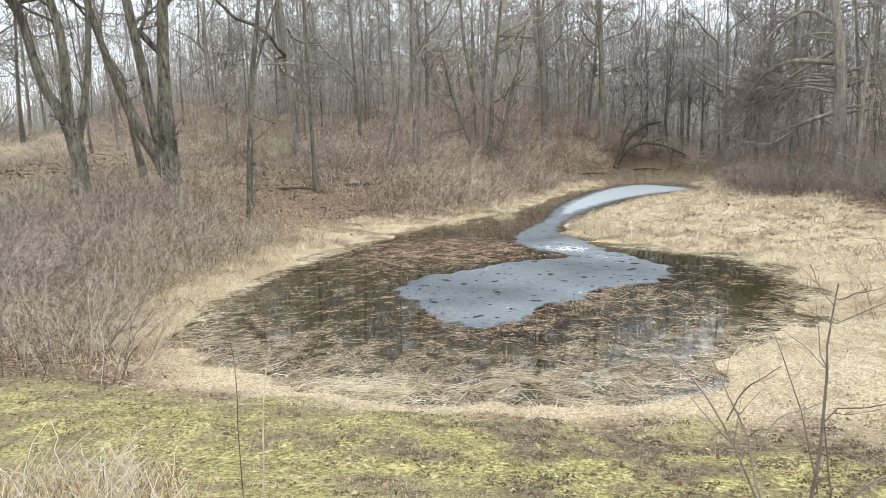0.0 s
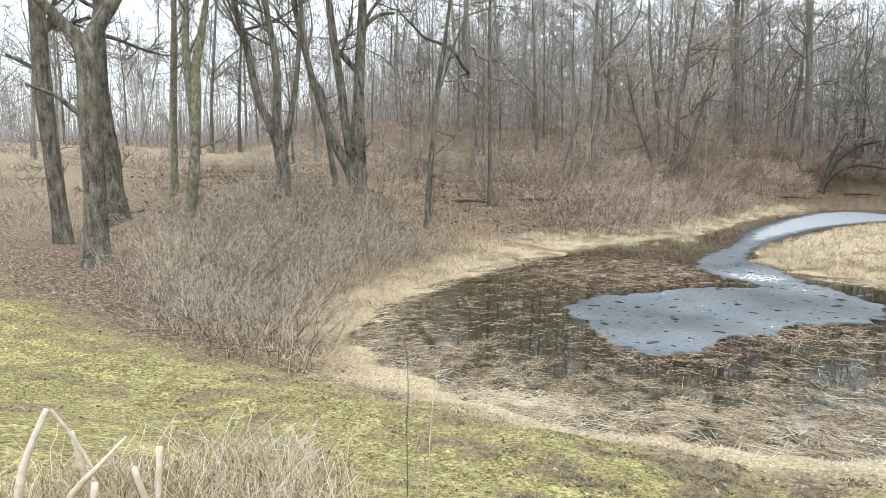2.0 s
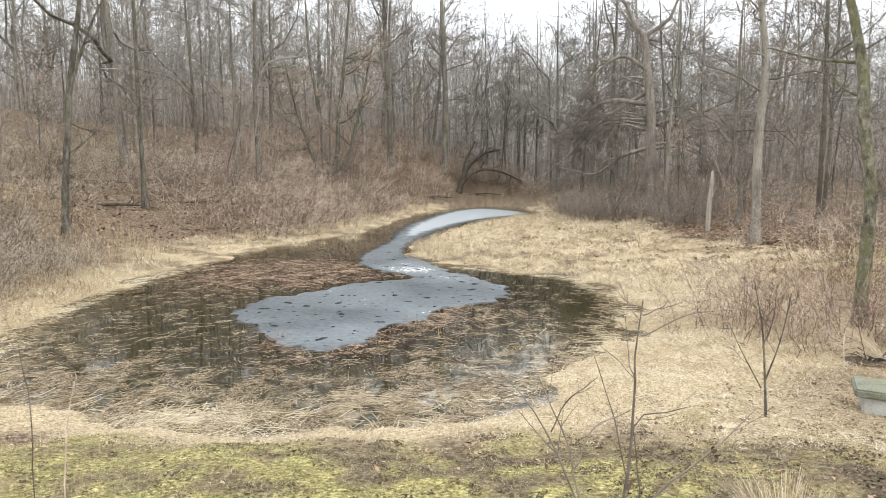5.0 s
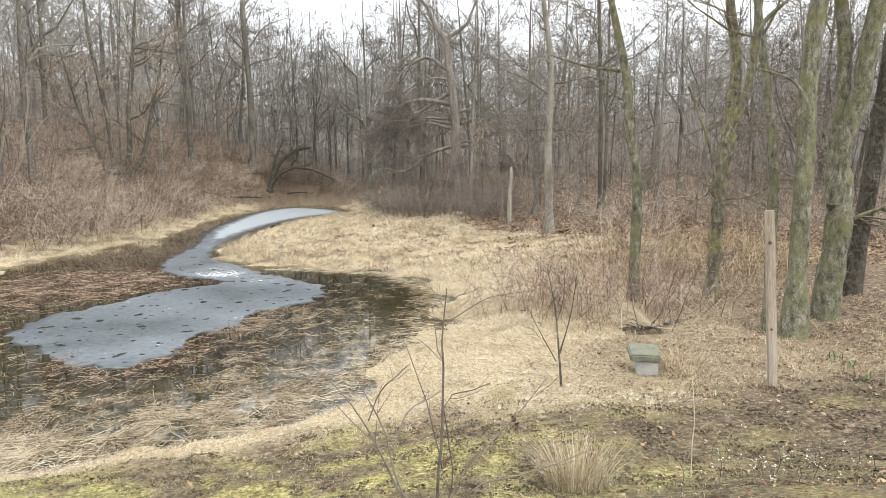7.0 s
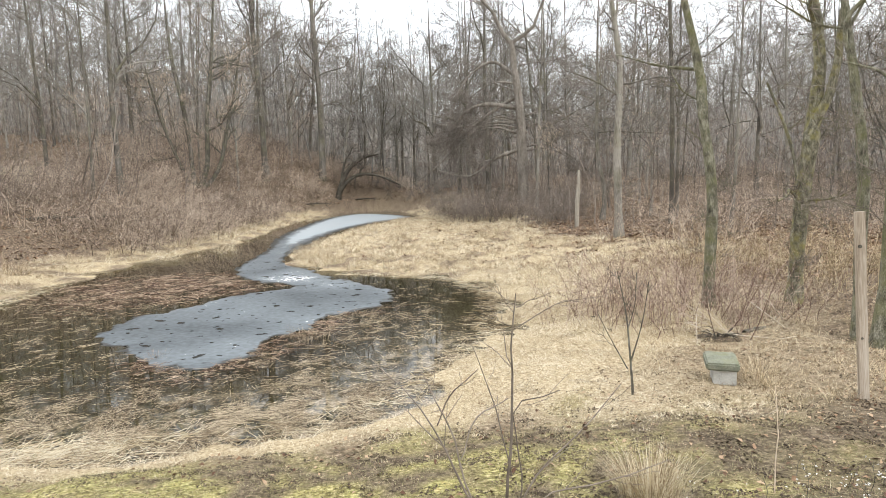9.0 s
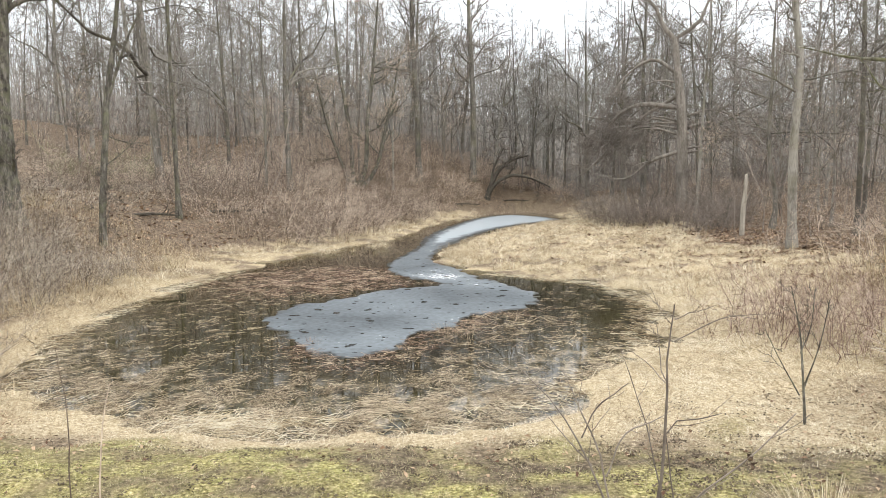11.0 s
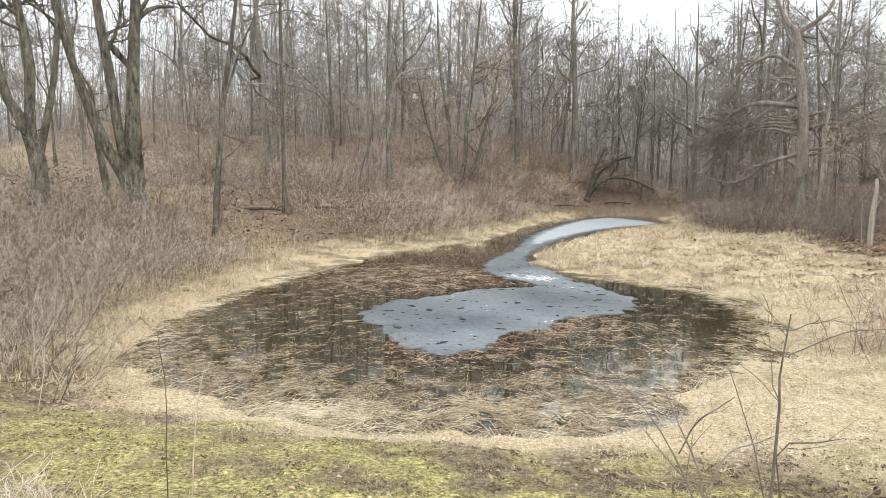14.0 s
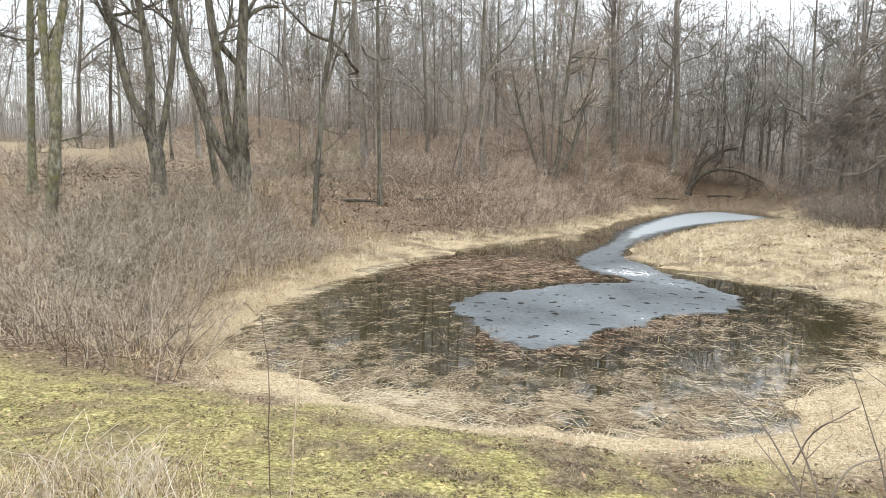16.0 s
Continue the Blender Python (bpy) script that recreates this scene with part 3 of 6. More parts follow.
def shaped_tree(label, x, y, stems, tall, bark=None, twig=None, seed=0, bare_to=0.25, boughs=19, flare=1.5, up=0.35, group="trees on the bank", extra=1.0, limb_boughs=0):
    """A tree whose trunk and limbs follow given (sideways, up, radius) points; every stem that ends thick goes on to the height
    tall, and finer branches grow from all of them."""
    rng = np.random.default_rng(seed)
    ob = tree_thing(label, x, y, group, -math.degrees(math.atan2(x, y)))
    lines, rads, whole = [], [], False
    for j, st in enumerate(stems):
        st = list(st)
        s1, u1, r1 = st[-1]
        s0, u0, _ = st[-2]
        going_up = u1 - u0 > 0.5 * abs(s1 - s0)
        if tall and going_up and r1 > 0.05 and (len(stems) == 1 or j > 0 or not any(abs(o[0][1] - u1) < 0.3 for o in stems[1:])):
            lean = (s1 - s0) / max(u1 - u0, 0.2)
            whole = whole or j == 0
            rest = max(tall * rng.uniform(0.85, 1.05) - u1, 1.5)
            st += [(s1 + lean * rest * 0.3, u1 + rest * 0.45, r1 * 0.62), (s1 + lean * rest * 0.45 + rng.normal() * 0.5, u1 + rest, 0.015)]
        elif j == 0 and tall and r1 > 0.05:
            st += [(s1, u1 + 0.8 * r1, 0.6 * r1), (s1, u1 + 1.4 * r1, 0.1 * r1)]
        if j > 0 and tall and st[1][1] - st[0][1] > 0.8 * abs(st[1][0] - st[0][0]):
            dive = (float(np.interp(st[0][1] - 0.6, [q[1] for q in stems[0]], [q[0] for q in stems[0]])), st[0][1] - 0.6, 0.8 * st[0][2])
            st = [dive] + st
        line, rad = stem_line(st, 14, rng)
        if j > 0:
            rad = rad * (1 + 0.25 * np.exp(-np.arange(14) / 2.0))
        if tall:
            bend = np.cumsum(np.cumsum(rng.normal(size=(14, 2)), 0), 0)
            bend -= np.linspace(0, 1, 14)[:, None] * bend[-1]
            line[:, :2] += 0.012 * bend * np.linspace(0, 1, 14)[:, None]
        if j == 0:
            rad = rad * (1 + (flare - 1) * np.exp(-line[:, 2] / 0.25))
            line[0, 2] -= 0.1
        lines.append(line)
        rads.append(rad)
        v, f = tubes(line[None], rad[None] * (1 + 0.06 * rng.normal(size=rad.shape))[None], 12 if j == 0 else 9)
        part("trunk" if j == 0 else "limb", mesh_of("stem", v, f, bark or BARK), ob)
    p, r = np.stack(lines), np.stack(rads)
    first = max(bare_to, min(2.4 / max(p[0, -1, 2], 0.5), 0.6) if tall else bare_to)
    b1 = [grow(p[:1], r[:1], boughs if whole or not tall else 2, rng, first if whole else 0.5, 0.97, 0.27 if whole or not tall else 0.7, (40, 88), up, 0.2, 7, 0.38 if whole else 0.22)]
    long = [j for j in range(1, len(p)) if np.linalg.norm(p[j, -1] - p[j, 0]) > 2.2 or not tall]
    if long:
        b1.append(grow(p[long], r[long], limb_boughs or max(4, boughs // 2), rng, 0.3, 0.98, 0.36, (35, 85), up, 0.2, 7, 0.45))
    p1, r1 = np.concatenate([b[0] for b in b1]), np.concatenate([b[1] for b in b1])
    for line, rad in zip(p1, r1):
        part("branch", mesh_of("branch", *tubes(line[None], rad[None], 5), bark or BARK), ob)
    if tall > 9:
        # thin shoots low on the trunk
        shoot, shoot_r = grow(p[:1], r[:1], 14, rng, 0.1, 0.6, 1.5 / tall, (55, 95), 0.25, 0.28, 7, 0.07, 0.004)
        for line, rad in zip(shoot, shoot_r):
            part("shoot", mesh_of("shoot", *tubes(line[None], rad[None], 4), twig or TWIG), ob)
        p1, r1 = np.concatenate([p1, shoot]), np.concatenate([r1, shoot_r])
    p2, r2 = grow(p1, r1, int(8 * extra), rng, 0.15, 0.98, 0.55, (25, 70), up, 0.22, 5, 0.6, 0.00045 * math.hypot(x, y) ** 0.8)
    p3, r3 = grow(p2, r2, 9, rng, 0.1, 1.0, 0.6, (20, 65), up, 0.22, 2, 0.7, 0.00032 * math.hypot(x, y) ** 0.8)
    part("crown", mesh_of("crown", *tubes(p2, r2, 3), bark or BARK), ob, kind="stuff")
    part("twig_tangle", mesh_of("twig_tangle", *spikes(p3, r3), twig or TWIG), ob, kind="stuff")
    return ob


shaped_tree("stout grey tree with low forked trunk among brush", -13.7, 8.1,
            [[(0, 0, 0.3), (0.02, 1.95, 0.257), (0, 3.8, 0.238), (0.03, 4.7, 0.23)], [(0.03, 4.7, 0.17), (0.44, 5.4, 0.14)],
             [(0.03, 4.7, 0.17), (-0.29, 5.07, 0.13), (-0.6, 5.4, 0.11)], [(-0.05, 3.2, 0.07), (-0.64, 3.66, 0.056), (-1.1, 3.85, 0.04)]], 15, seed=1)
shaped_tree("grey tree leaning towards its forked neighbour", -21.1, 13.3, [[(0, 0, 0.38), (-0.12, 2.9, 0.33), (-0.3, 4.9, 0.288), (-0.17, 7.1, 0.225)]], 17, seed=2, bare_to=0.4)
shaped_tree("leaning grey tree at the lawn's edge", -17.9, 9.7, [[(0, 0, 0.215), (-0.12, 2.17, 0.232), (-0.22, 4.47, 0.243), (-0.21, 6.1, 0.24)], [(-0.19, 4.6, 0.08), (-0.53, 4.8, 0.063), (-1.0, 5.0, 0.045)]], 15, seed=3, bare_to=0.35)
shaped_tree("slim mossy tree with two upright stems in brush", -16.9, 13.0,
            [[(0, 0, 0.189), (0.19, 2.6, 0.179), (0.35, 4.9, 0.171)], [(0.35, 4.9, 0.133), (0.68, 6.7, 0.106)], [(0.21, 4.1, 0.123), (0.12, 5.7, 0.115), (0.17, 6.7, 0.106)]], 14, BARK_MOSS, seed=4)
shaped_tree("slim straight mossy tree in brush", -21.3, 15.8, [[(0, 0, 0.152), (0.11, 3.2, 0.141), (0.25, 6.8, 0.12)]], 14, BARK_MOSS, seed=5)
shaped_tree("dark tree splitting into three spreading stems", -15.9, 16.0,
            [[(0, 0, 0.278), (0.02, 1.23, 0.258), (-0.1, 2.16, 0.248)], [(-0.1, 2.16, 0.169), (-0.64, 3.25, 0.16), (-1.03, 5.2, 0.141), (-1.32, 6.2, 0.133)],
             [(-0.1, 2.16, 0.159), (-0.05, 4.5, 0.141), (-0.32, 6.3, 0.122)], [(0.09, 1.6, 0.109), (0.49, 3.64, 0.1), (0.75, 6.35, 0.092)]], 14, seed=6)
shaped_tree("old gnarled tree with broken limb and three stems", -14.4, 18.3,
            [[(0, 0, 0.38), (-0.04, 1.14, 0.345), (-0.02, 1.94, 0.288)], [(-0.02, 1.94, 0.257), (0.05, 4.27, 0.218), (0.2, 6.7, 0.169)],
             [(-0.17, 0.95, 0.205), (-0.87, 2.29, 0.195), (-1.27, 3.49, 0.176), (-1.63, 4.6, 0.135)], [(-0.23, 1.64, 0.175), (-0.59, 4.26, 0.166), (-0.9, 6.7, 0.148)],
             [(0.02, 4.65, 0.093), (-0.46, 5.3, 0.125), (-0.6, 5.5, 0.03)], [(0.19, 6.17, 0.095), (0.74, 6.65, 0.074), (1.33, 6.76, 0.05)]], 14, seed=7)
shaped_tree("short crooked sapling beside an old tree", -16.1, 19.1, [[(0, 0, 0.132), (-0.19, 1.2, 0.132), (-0.36, 2.66, 0.09)]], 5, seed=8, boughs=6)
shaped_tree("slim dark tree on the leafy bank", -12.2, 19.4,
            [[(0, 0, 0.122), (0.11, 2.4, 0.112), (0.3, 4.28, 0.102)], [(0.3, 4.28, 0.092), (0.59, 6.15, 0.083), (0.85, 8.0, 0.063)], [(0.28, 4.1, 0.051), (0.8, 5.8, 0.041), (1.38, 7.3, 0.031)]], 13, seed=9, bare_to=0.45)
shaped_tree("thin straight tree on the leafy bank", -12.7, 25.5, [[(0, 0, 0.113), (-0.05, 2.85, 0.101), (-0.08, 4.8, 0.089), (-0.09, 8.0, 0.077)]], 14, seed=10, bare_to=0.4)
shaped_tree("many-stemmed reddish tree on the far slope", -10.4, 49.2,
            [[(0, 0, 0.2), (-0.29, 4.2, 0.178), (-1.06, 9.3, 0.135), (-1.3, 14, 0.05)], [(0.44, 0, 0.2), (1.15, 5, 0.179), (1.76, 9.7, 0.136), (2.07, 14, 0.05)],
             [(0.88, 0, 0.178), (2.68, 5, 0.134), (3.7, 9.7, 0.05)], [(-0.27, 0, 0.133), (-1.92, 4.6, 0.112), (-2.8, 8.5, 0.05)]], 15, BARK, BRUSH_RED, seed=11, bare_to=0.12, boughs=20, extra=1.6, limb_boughs=12)
shaped_tree("leaning tree arching low over the pond's end", -0.1, 63.0,
            [[(0, 0, 0.3), (0.3, 1.2, 0.26), (1.1, 2.8, 0.23), (2.3, 3.8, 0.18), (4.0, 4.3, 0.07)], [(0.15, 0.7, 0.22), (1.0, 1.7, 0.2), (2.3, 2.35, 0.17), (3.9, 2.2, 0.12), (6.2, 1.2, 0.05)], [(0.35, 1.3, 0.14), (0.7, 3.2, 0.12), (1.6, 5.0, 0.05)]], 0, BARK_DARK, seed=12, up=0.1, flare=1.2, limb_boughs=11)
shaped_tree("tall straight woodland tree behind the pond", -6.2, 57.4, [[(0, 0, 0.3), (-0.1, 6.2, 0.257), (-0.45, 13, 0.21)]], 21, BARK_WOOD, seed=13, bare_to=0.4)
shaped_tree("tall dark woodland tree behind the pond", -1.5, 65.2, [[(0, 0, 0.34), (0, 7.1, 0.32), (-0.35, 14.7, 0.267)]], 23, BARK_WOOD, seed=14, bare_to=0.4)


def oak_limbs():
    """Long arching boughs that hang towards the reeds."""
    rng = np.random.default_rng(19)
    out = []
    for k in range(11):
        z, reach = rng.uniform(3.2, 9.8), rng.uniform(3.0, 6.5) * (-1 if k < 8 else 0.7)
        rise, fall = rng.uniform(-0.2, 0.6), rng.uniform(0.6, 2.4)
        out.append([(-0.4, z, 0.075), (0.35 * reach, z + rise, 0.055), (0.7 * reach, z + rise - 0.4 * fall, 0.036), (reach, max(z + rise - fall, 1.2), 0.015)])
    return out


TWIG_OAK = material("grey_oak_twigs", [(0.10, 0.084, 0.072), (0.22, 0.19, 0.165), (0.36, 0.32, 0.285)], (0.6, 8), 0.9, 0, island=0.3)
BARK_OAK = material("pale_oak_bark", [(0.10, 0.088, 0.074), (0.21, 0.188, 0.16), (0.33, 0.30, 0.265)], (2, 16), 0.9, 0.6, (2, 2, 0.4))
shaped_tree("spreading oak with drooping boughs over the reeds", 11.9, 40.0,
            [[(0, 0, 0.40), (-0.33, 6.45, 0.31), (-0.74, 10.8, 0.20)], [(-0.74, 10.8, 0.15), (-1.45, 11.7, 0.13), (-1.75, 12.6, 0.11), (-2.6, 13.7, 0.09)], [(-0.74, 10.8, 0.15), (-0.2, 11.3, 0.13), (0.35, 11.5, 0.11), (0.9, 12.6, 0.09)],
             [(-0.38, 6.9, 0.167), (-3.13, 7.05, 0.149), (-4.6, 5.86, 0.093), (-5.2, 3.9, 0.04)], [(-0.25, 4.26, 0.129), (-1.95, 3.66, 0.111), (-3.35, 2.63, 0.074), (-5.64, 2.98, 0.037)],
             [(-0.51, 8.9, 0.131), (-1.97, 9.84, 0.113), (-3.65, 8.9, 0.075), (-4.8, 6.7, 0.045)], [(-0.39, 7.7, 0.13), (-2.94, 6.1, 0.093), (-5.56, 3.4, 0.056), (-7.5, 2.0, 0.037)],
             [(-0.28, 5.5, 0.111), (1.22, 5.9, 0.093), (2.8, 5.1, 0.046)], *oak_limbs()], 19, BARK_OAK, TWIG_OAK, seed=15, up=-0.06, boughs=16, bare_to=0.3, extra=1.6, limb_boughs=13)
shaped_tree("slim mossy tree standing in brush by the reeds", 6.9, 10.9,
            [[(0, 0, 0.118), (-0.04, 2.65, 0.104), (-0.22, 4.27, 0.099)], [(-0.22, 4.27, 0.087), (-0.43, 5.2, 0.077), (-0.6, 5.9, 0.072)], [(-0.27, 4.5, 0.035), (-1.0, 4.65, 0.023), (-1.77, 4.9, 0.012)]], 12, BARK_MOSS, seed=16, bare_to=0.55, boughs=7)
shaped_tree("lichen-yellow forked tree above dry grass", 8.7, 10.9,
            [[(0, 0, 0.151), (0.09, 2.3, 0.161), (0.18, 3.3, 0.161)], [(0.18, 3.3, 0.118), (0.3, 4.6, 0.113), (0.14, 5.9, 0.096)], [(0.18, 3.3, 0.099), (0.5, 4.06, 0.081), (0.62, 5.3, 0.057)],
             [(0.02, 1.27, 0.043), (-0.11, 2.64, 0.037), (-0.6, 4.3, 0.025)]], 12, BARK_LICHEN, seed=17, bare_to=0.5, boughs=8)
shaped_tree("smooth grey-green tree with flared roots", 7.8, 7.8,
            [[(0, 0, 0.202), (0, 1.34, 0.168), (0.03, 3.05, 0.153), (0.02, 4.3, 0.149), (0.12, 5.1, 0.141)], [(0, 3.56, 0.03), (-0.22, 3.9, 0.025), (-0.65, 4.1, 0.015)]], 13, BARK_MOSS, seed=18, bare_to=0.45, boughs=7, flare=1.3)
shaped_tree("slender mossy tree close behind a post", 7.75, 8.25,
            [[(0, 0, 0.093), (-0.06, 1.75, 0.091), (-0.06, 2.4, 0.091), (-0.23, 3.7, 0.076), (-0.49, 5.3, 0.067)], [(-0.27, 4.05, 0.041), (-0.34, 4.9, 0.036), (0, 5.2, 0.031)]], 11, BARK_MOSS, seed=19, bare_to=0.4)
shaped_tree("thick twin-stemmed grey-green tree", 9.0, 8.4,
            [[(0, 0, 0.25), (0, 1.63, 0.224), (0, 2.57, 0.208)], [(0, 2.57, 0.131), (0.06, 4.37, 0.116), (-0.07, 5.3, 0.106)], [(0, 2.57, 0.164), (0.25, 3.47, 0.153), (0.38, 4.7, 0.144), (0.45, 5.2, 0.134)]], 13, BARK_MOSS, seed=20, bare_to=0.5, boughs=6, flare=1.2)
shaped_tree("dark rough-barked tree leaning outwards", 11.0, 9.8, [[(0, 0, 0.193), (0.17, 1.43, 0.177), (0.3, 3.06, 0.171), (0.41, 4.4, 0.146), (0.47, 5.6, 0.134)]], 13, BARK_DARK, seed=21, bare_to=0.45, boughs=7)
shaped_tree("slim grey tree at the reed meadow's edge", 11.5, 24.9, [[(0, 0, 0.171), (-0.11, 3.9, 0.159), (-0.04, 7.4, 0.136), (-0.37, 9.65, 0.113)]], 15, BARK_WOOD, seed=22, bare_to=0.3, boughs=12)
shaped_tree("crooked thin tree at the wood's edge", 14.3, 33.2, [[(0, 0, 0.145), (0.14, 1.5, 0.144), (-0.19, 3.1, 0.112), (-0.3, 7.4, 0.097)]], 13, BARK_WOOD, seed=23, bare_to=0.3)
shaped_tree("straight thin tree at the wood's edge", 16.2, 29.2, [[(0, 0, 0.134), (-0.05, 5.6, 0.119), (-0.26, 11, 0.107)]], 16, BARK_WOOD, seed=24, bare_to=0.3)
shaped_tree("small bare sapling in pale grass", 3.4, 6.8,
            [[(0, 0, 0.017), (-0.04, 0.49, 0.014), (-0.1, 1.04, 0.009), (-0.2, 1.5, 0.004)], [(-0.03, 0.45, 0.01), (0.09, 0.91, 0.006), (0.16, 1.4, 0.004)], [(-0.07, 0.35, 0.008), (-0.26, 0.7, 0.005), (-0.42, 1.05, 0.004)], [(-0.08, 0.8, 0.007), (0.0, 1.1, 0.005), (0.02, 1.5, 0.003)]],
            0, BARK, TWIG, seed=25, boughs=5, flare=1.1, limb_boughs=3, extra=0.4)

# broken pale stump standing among the far trees
snag = tree_thing("broken pale dead snag without a crown", 11.6, 30.0, "", 0, "dead tree")
snag_line, snag_rad = stem_line([(0, -0.1, 0.13), (0.03, 1.4, 0.12), (0.09, 2.82, 0.07)], 9, np.random.default_rng(3))
part("trunk", mesh_of("trunk", *tubes(snag_line[None], snag_rad[None], 9), BARK_PALE), snag)
side_line, side_rad = stem_line([(0.03, 1.5, 0.04), (0.25, 1.9, 0.02), (0.3, 2.1, 0.006)], 5, np.random.default_rng(4))
part("limb", mesh_of("limb", *tubes(side_line[None], side_rad[None], 5), BARK_PALE), snag)


# ---- the wood: a few grown kinds, repeated with other turns and sizes ----
def woodland_kind(seed, tall, radius, boughs, lean, twig, forks=3):
    """A woodland tree: a tapering trunk that sheds a few rising leaders, with crooked boughs and a fine haze of twigs."""
    rng = np.random.default_rng(seed)
    k = 13
    z = np.linspace(0, 1, k)
    sway = np.cumsum(np.cumsum(rng.normal(size=(k, 2)), 0), 0) * 0.035
    sway -= z[:, None] * sway[-1] * 0.6
    line = np.stack([sway[:, 0] + lean * z ** 1.5 * tall * 0.1, sway[:, 1], z * tall - 0.1], 1)
    rad = np.maximum(radius * (1 - 0.9 * z ** 0.9) * (1 + 0.5 * np.exp(-z * tall / 0.5)), 0.012)
    p, r = line[None], rad[None]
    ob = new("tree")
    part("trunk", mesh_of("trunk", *tubes(p, r, 7), BARK_WOOD), ob)
    lead, lead_r = grow(p, r, forks, rng, 0.2, 0.65, 0.5, (20, 60), 0.35, 0.26, 9, 0.72, 0.02, 0.14)
    for a, b in zip(lead, lead_r):
        part("limb", mesh_of("limb", *tubes(a[None], b[None], 5), BARK_WOOD), ob)
    low, low_r = grow(p, r, boughs, rng, 0.22, 0.95, 0.24, (35, 90), 0.3, 0.34, 7, 0.42, 0.016)
    high, high_r = grow(lead, lead_r, max(4, boughs // 2), rng, 0.12, 0.95, 0.4, (30, 85), 0.3, 0.34, 7, 0.6, 0.015)
    p1, r1 = np.concatenate([low, high]), np.concatenate([low_r, high_r])
    p2, r2 = grow(p1, r1, 6, rng, 0.15, 0.98, 0.5, (25, 75), 0.3, 0.3, 3, 0.65, 0.01)
    p3, r3 = grow(p2, r2, 8, rng, 0.05, 1.0, 0.62, (20, 80), 0.2, 0.2, 2, 0.8, 0.009)
    part("crown", mesh_of("crown", *joined([tubes(p1, r1, 3), tubes(p2, r2, 3)]), BARK_WOOD), ob, kind="stuff")
    part("twig_tangle", mesh_of("twig_tangle", *spikes(p3, r3), twig), ob, kind="stuff")
    return ob


def open_wood(x, y):
    """Where the wood stands: clear of the pond, the reed meadow, the lawn and the shaped trees."""
    d = shore_distance(x, y)
    az, r = np.degrees(np.arctan2(x, y)), np.hypot(x, y)
    clear = (d > 5) & (r > 24) & (r < 78) & (np.abs(az) < 66)
    clear &= ~((x > -4) & (x < 11) & (y < 46)) & ~((az < -40) & (r < 38)) & ~((az < 0) & (r < 34))
    clear &= ~((az > 33) & (r < 26)) & ~((az < -35) & (waves(x, y, 2.0, 99) > -0.25))
    return clear


kinds = []
for k, (tall, radius, boughs, lean, forks) in enumerate([(19, 0.13, 13, 0.4, 3), (20, 0.16, 13, -0.3, 4), (12, 0.075, 12, 0.9, 3), (18, 0.10, 13, 0.2, 2), (9, 0.055, 13, -0.9, 4),
                                                        (21, 0.22, 14, 0.3, 4), (7, 0.04, 13, 1.1, 3), (18, 0.12, 12, -0.8, 5), (16, 0.09, 12, 0.6, 2)]):
    ob = woodland_kind(40 + k, tall, radius, boughs, lean, TWIG_HAZE if k not in (2, 4, 6) else BRUSH_RED, forks)
    tagged(ob, ("tall bare woodland tree, grey trunk", "slim bare woodland tree with brown twigs")[k in (2, 4, 6)], "tree", "bare trees of the wood")
    kinds.append(ob)
rng = np.random.default_rng(77)
px, py = rng.uniform(-70, 70, 6000), rng.uniform(8, 78, 6000)
ok = open_wood(px, py)
px, py = px[ok], py[ok]
taken, used = [], [False] * len(kinds)
stand = [(5, 70.5), (9.5, 66), (12.5, 60), (2.5, 75), (15, 63), (10.5, 74), (18.5, 56), (7, 77), (16, 50), (21, 48), (-3, 72), (6.2, 66.5), (8.2, 69.5), (4.4, 68), (9.4, 61.5), (7.4, 73.5), (3.0, 71), (11.2, 53), (13.6, 66), (16.6, 72), (10.9, 57.5), (14.6, 56), (18.2, 66), (20.2, 60)]
px, py = np.concatenate([[q[0] for q in stand], px]), np.concatenate([[q[1] for q in stand], py])
for x, y in zip(px, py):
    if len(taken) >= 165 or any((x - a) ** 2 + (y - b) ** 2 < 2.2 for a, b in taken):
        continue
    taken.append((x, y))
    k = int(rng.integers(len(kinds)))
    s = rng.uniform(0.82, 1.12)
    if len(taken) <= len(stand):
        k, s = (0, 1, 7, 5)[len(taken) % 4], rng.uniform(0.9, 1.02)
    m = Matrix.LocRotScale((x, y, ground_at(x, y) - 0.05), Euler((rng.normal() * 0.03, rng.normal() * 0.03, rng.uniform(0, 6.28))), (s, s, s))
    if not used[k]:
        kinds[k].matrix_basis, used[k] = m, True
    else:
        made = copy_thing(kinds[k], Matrix.Identity(4))
        made.matrix_basis = m


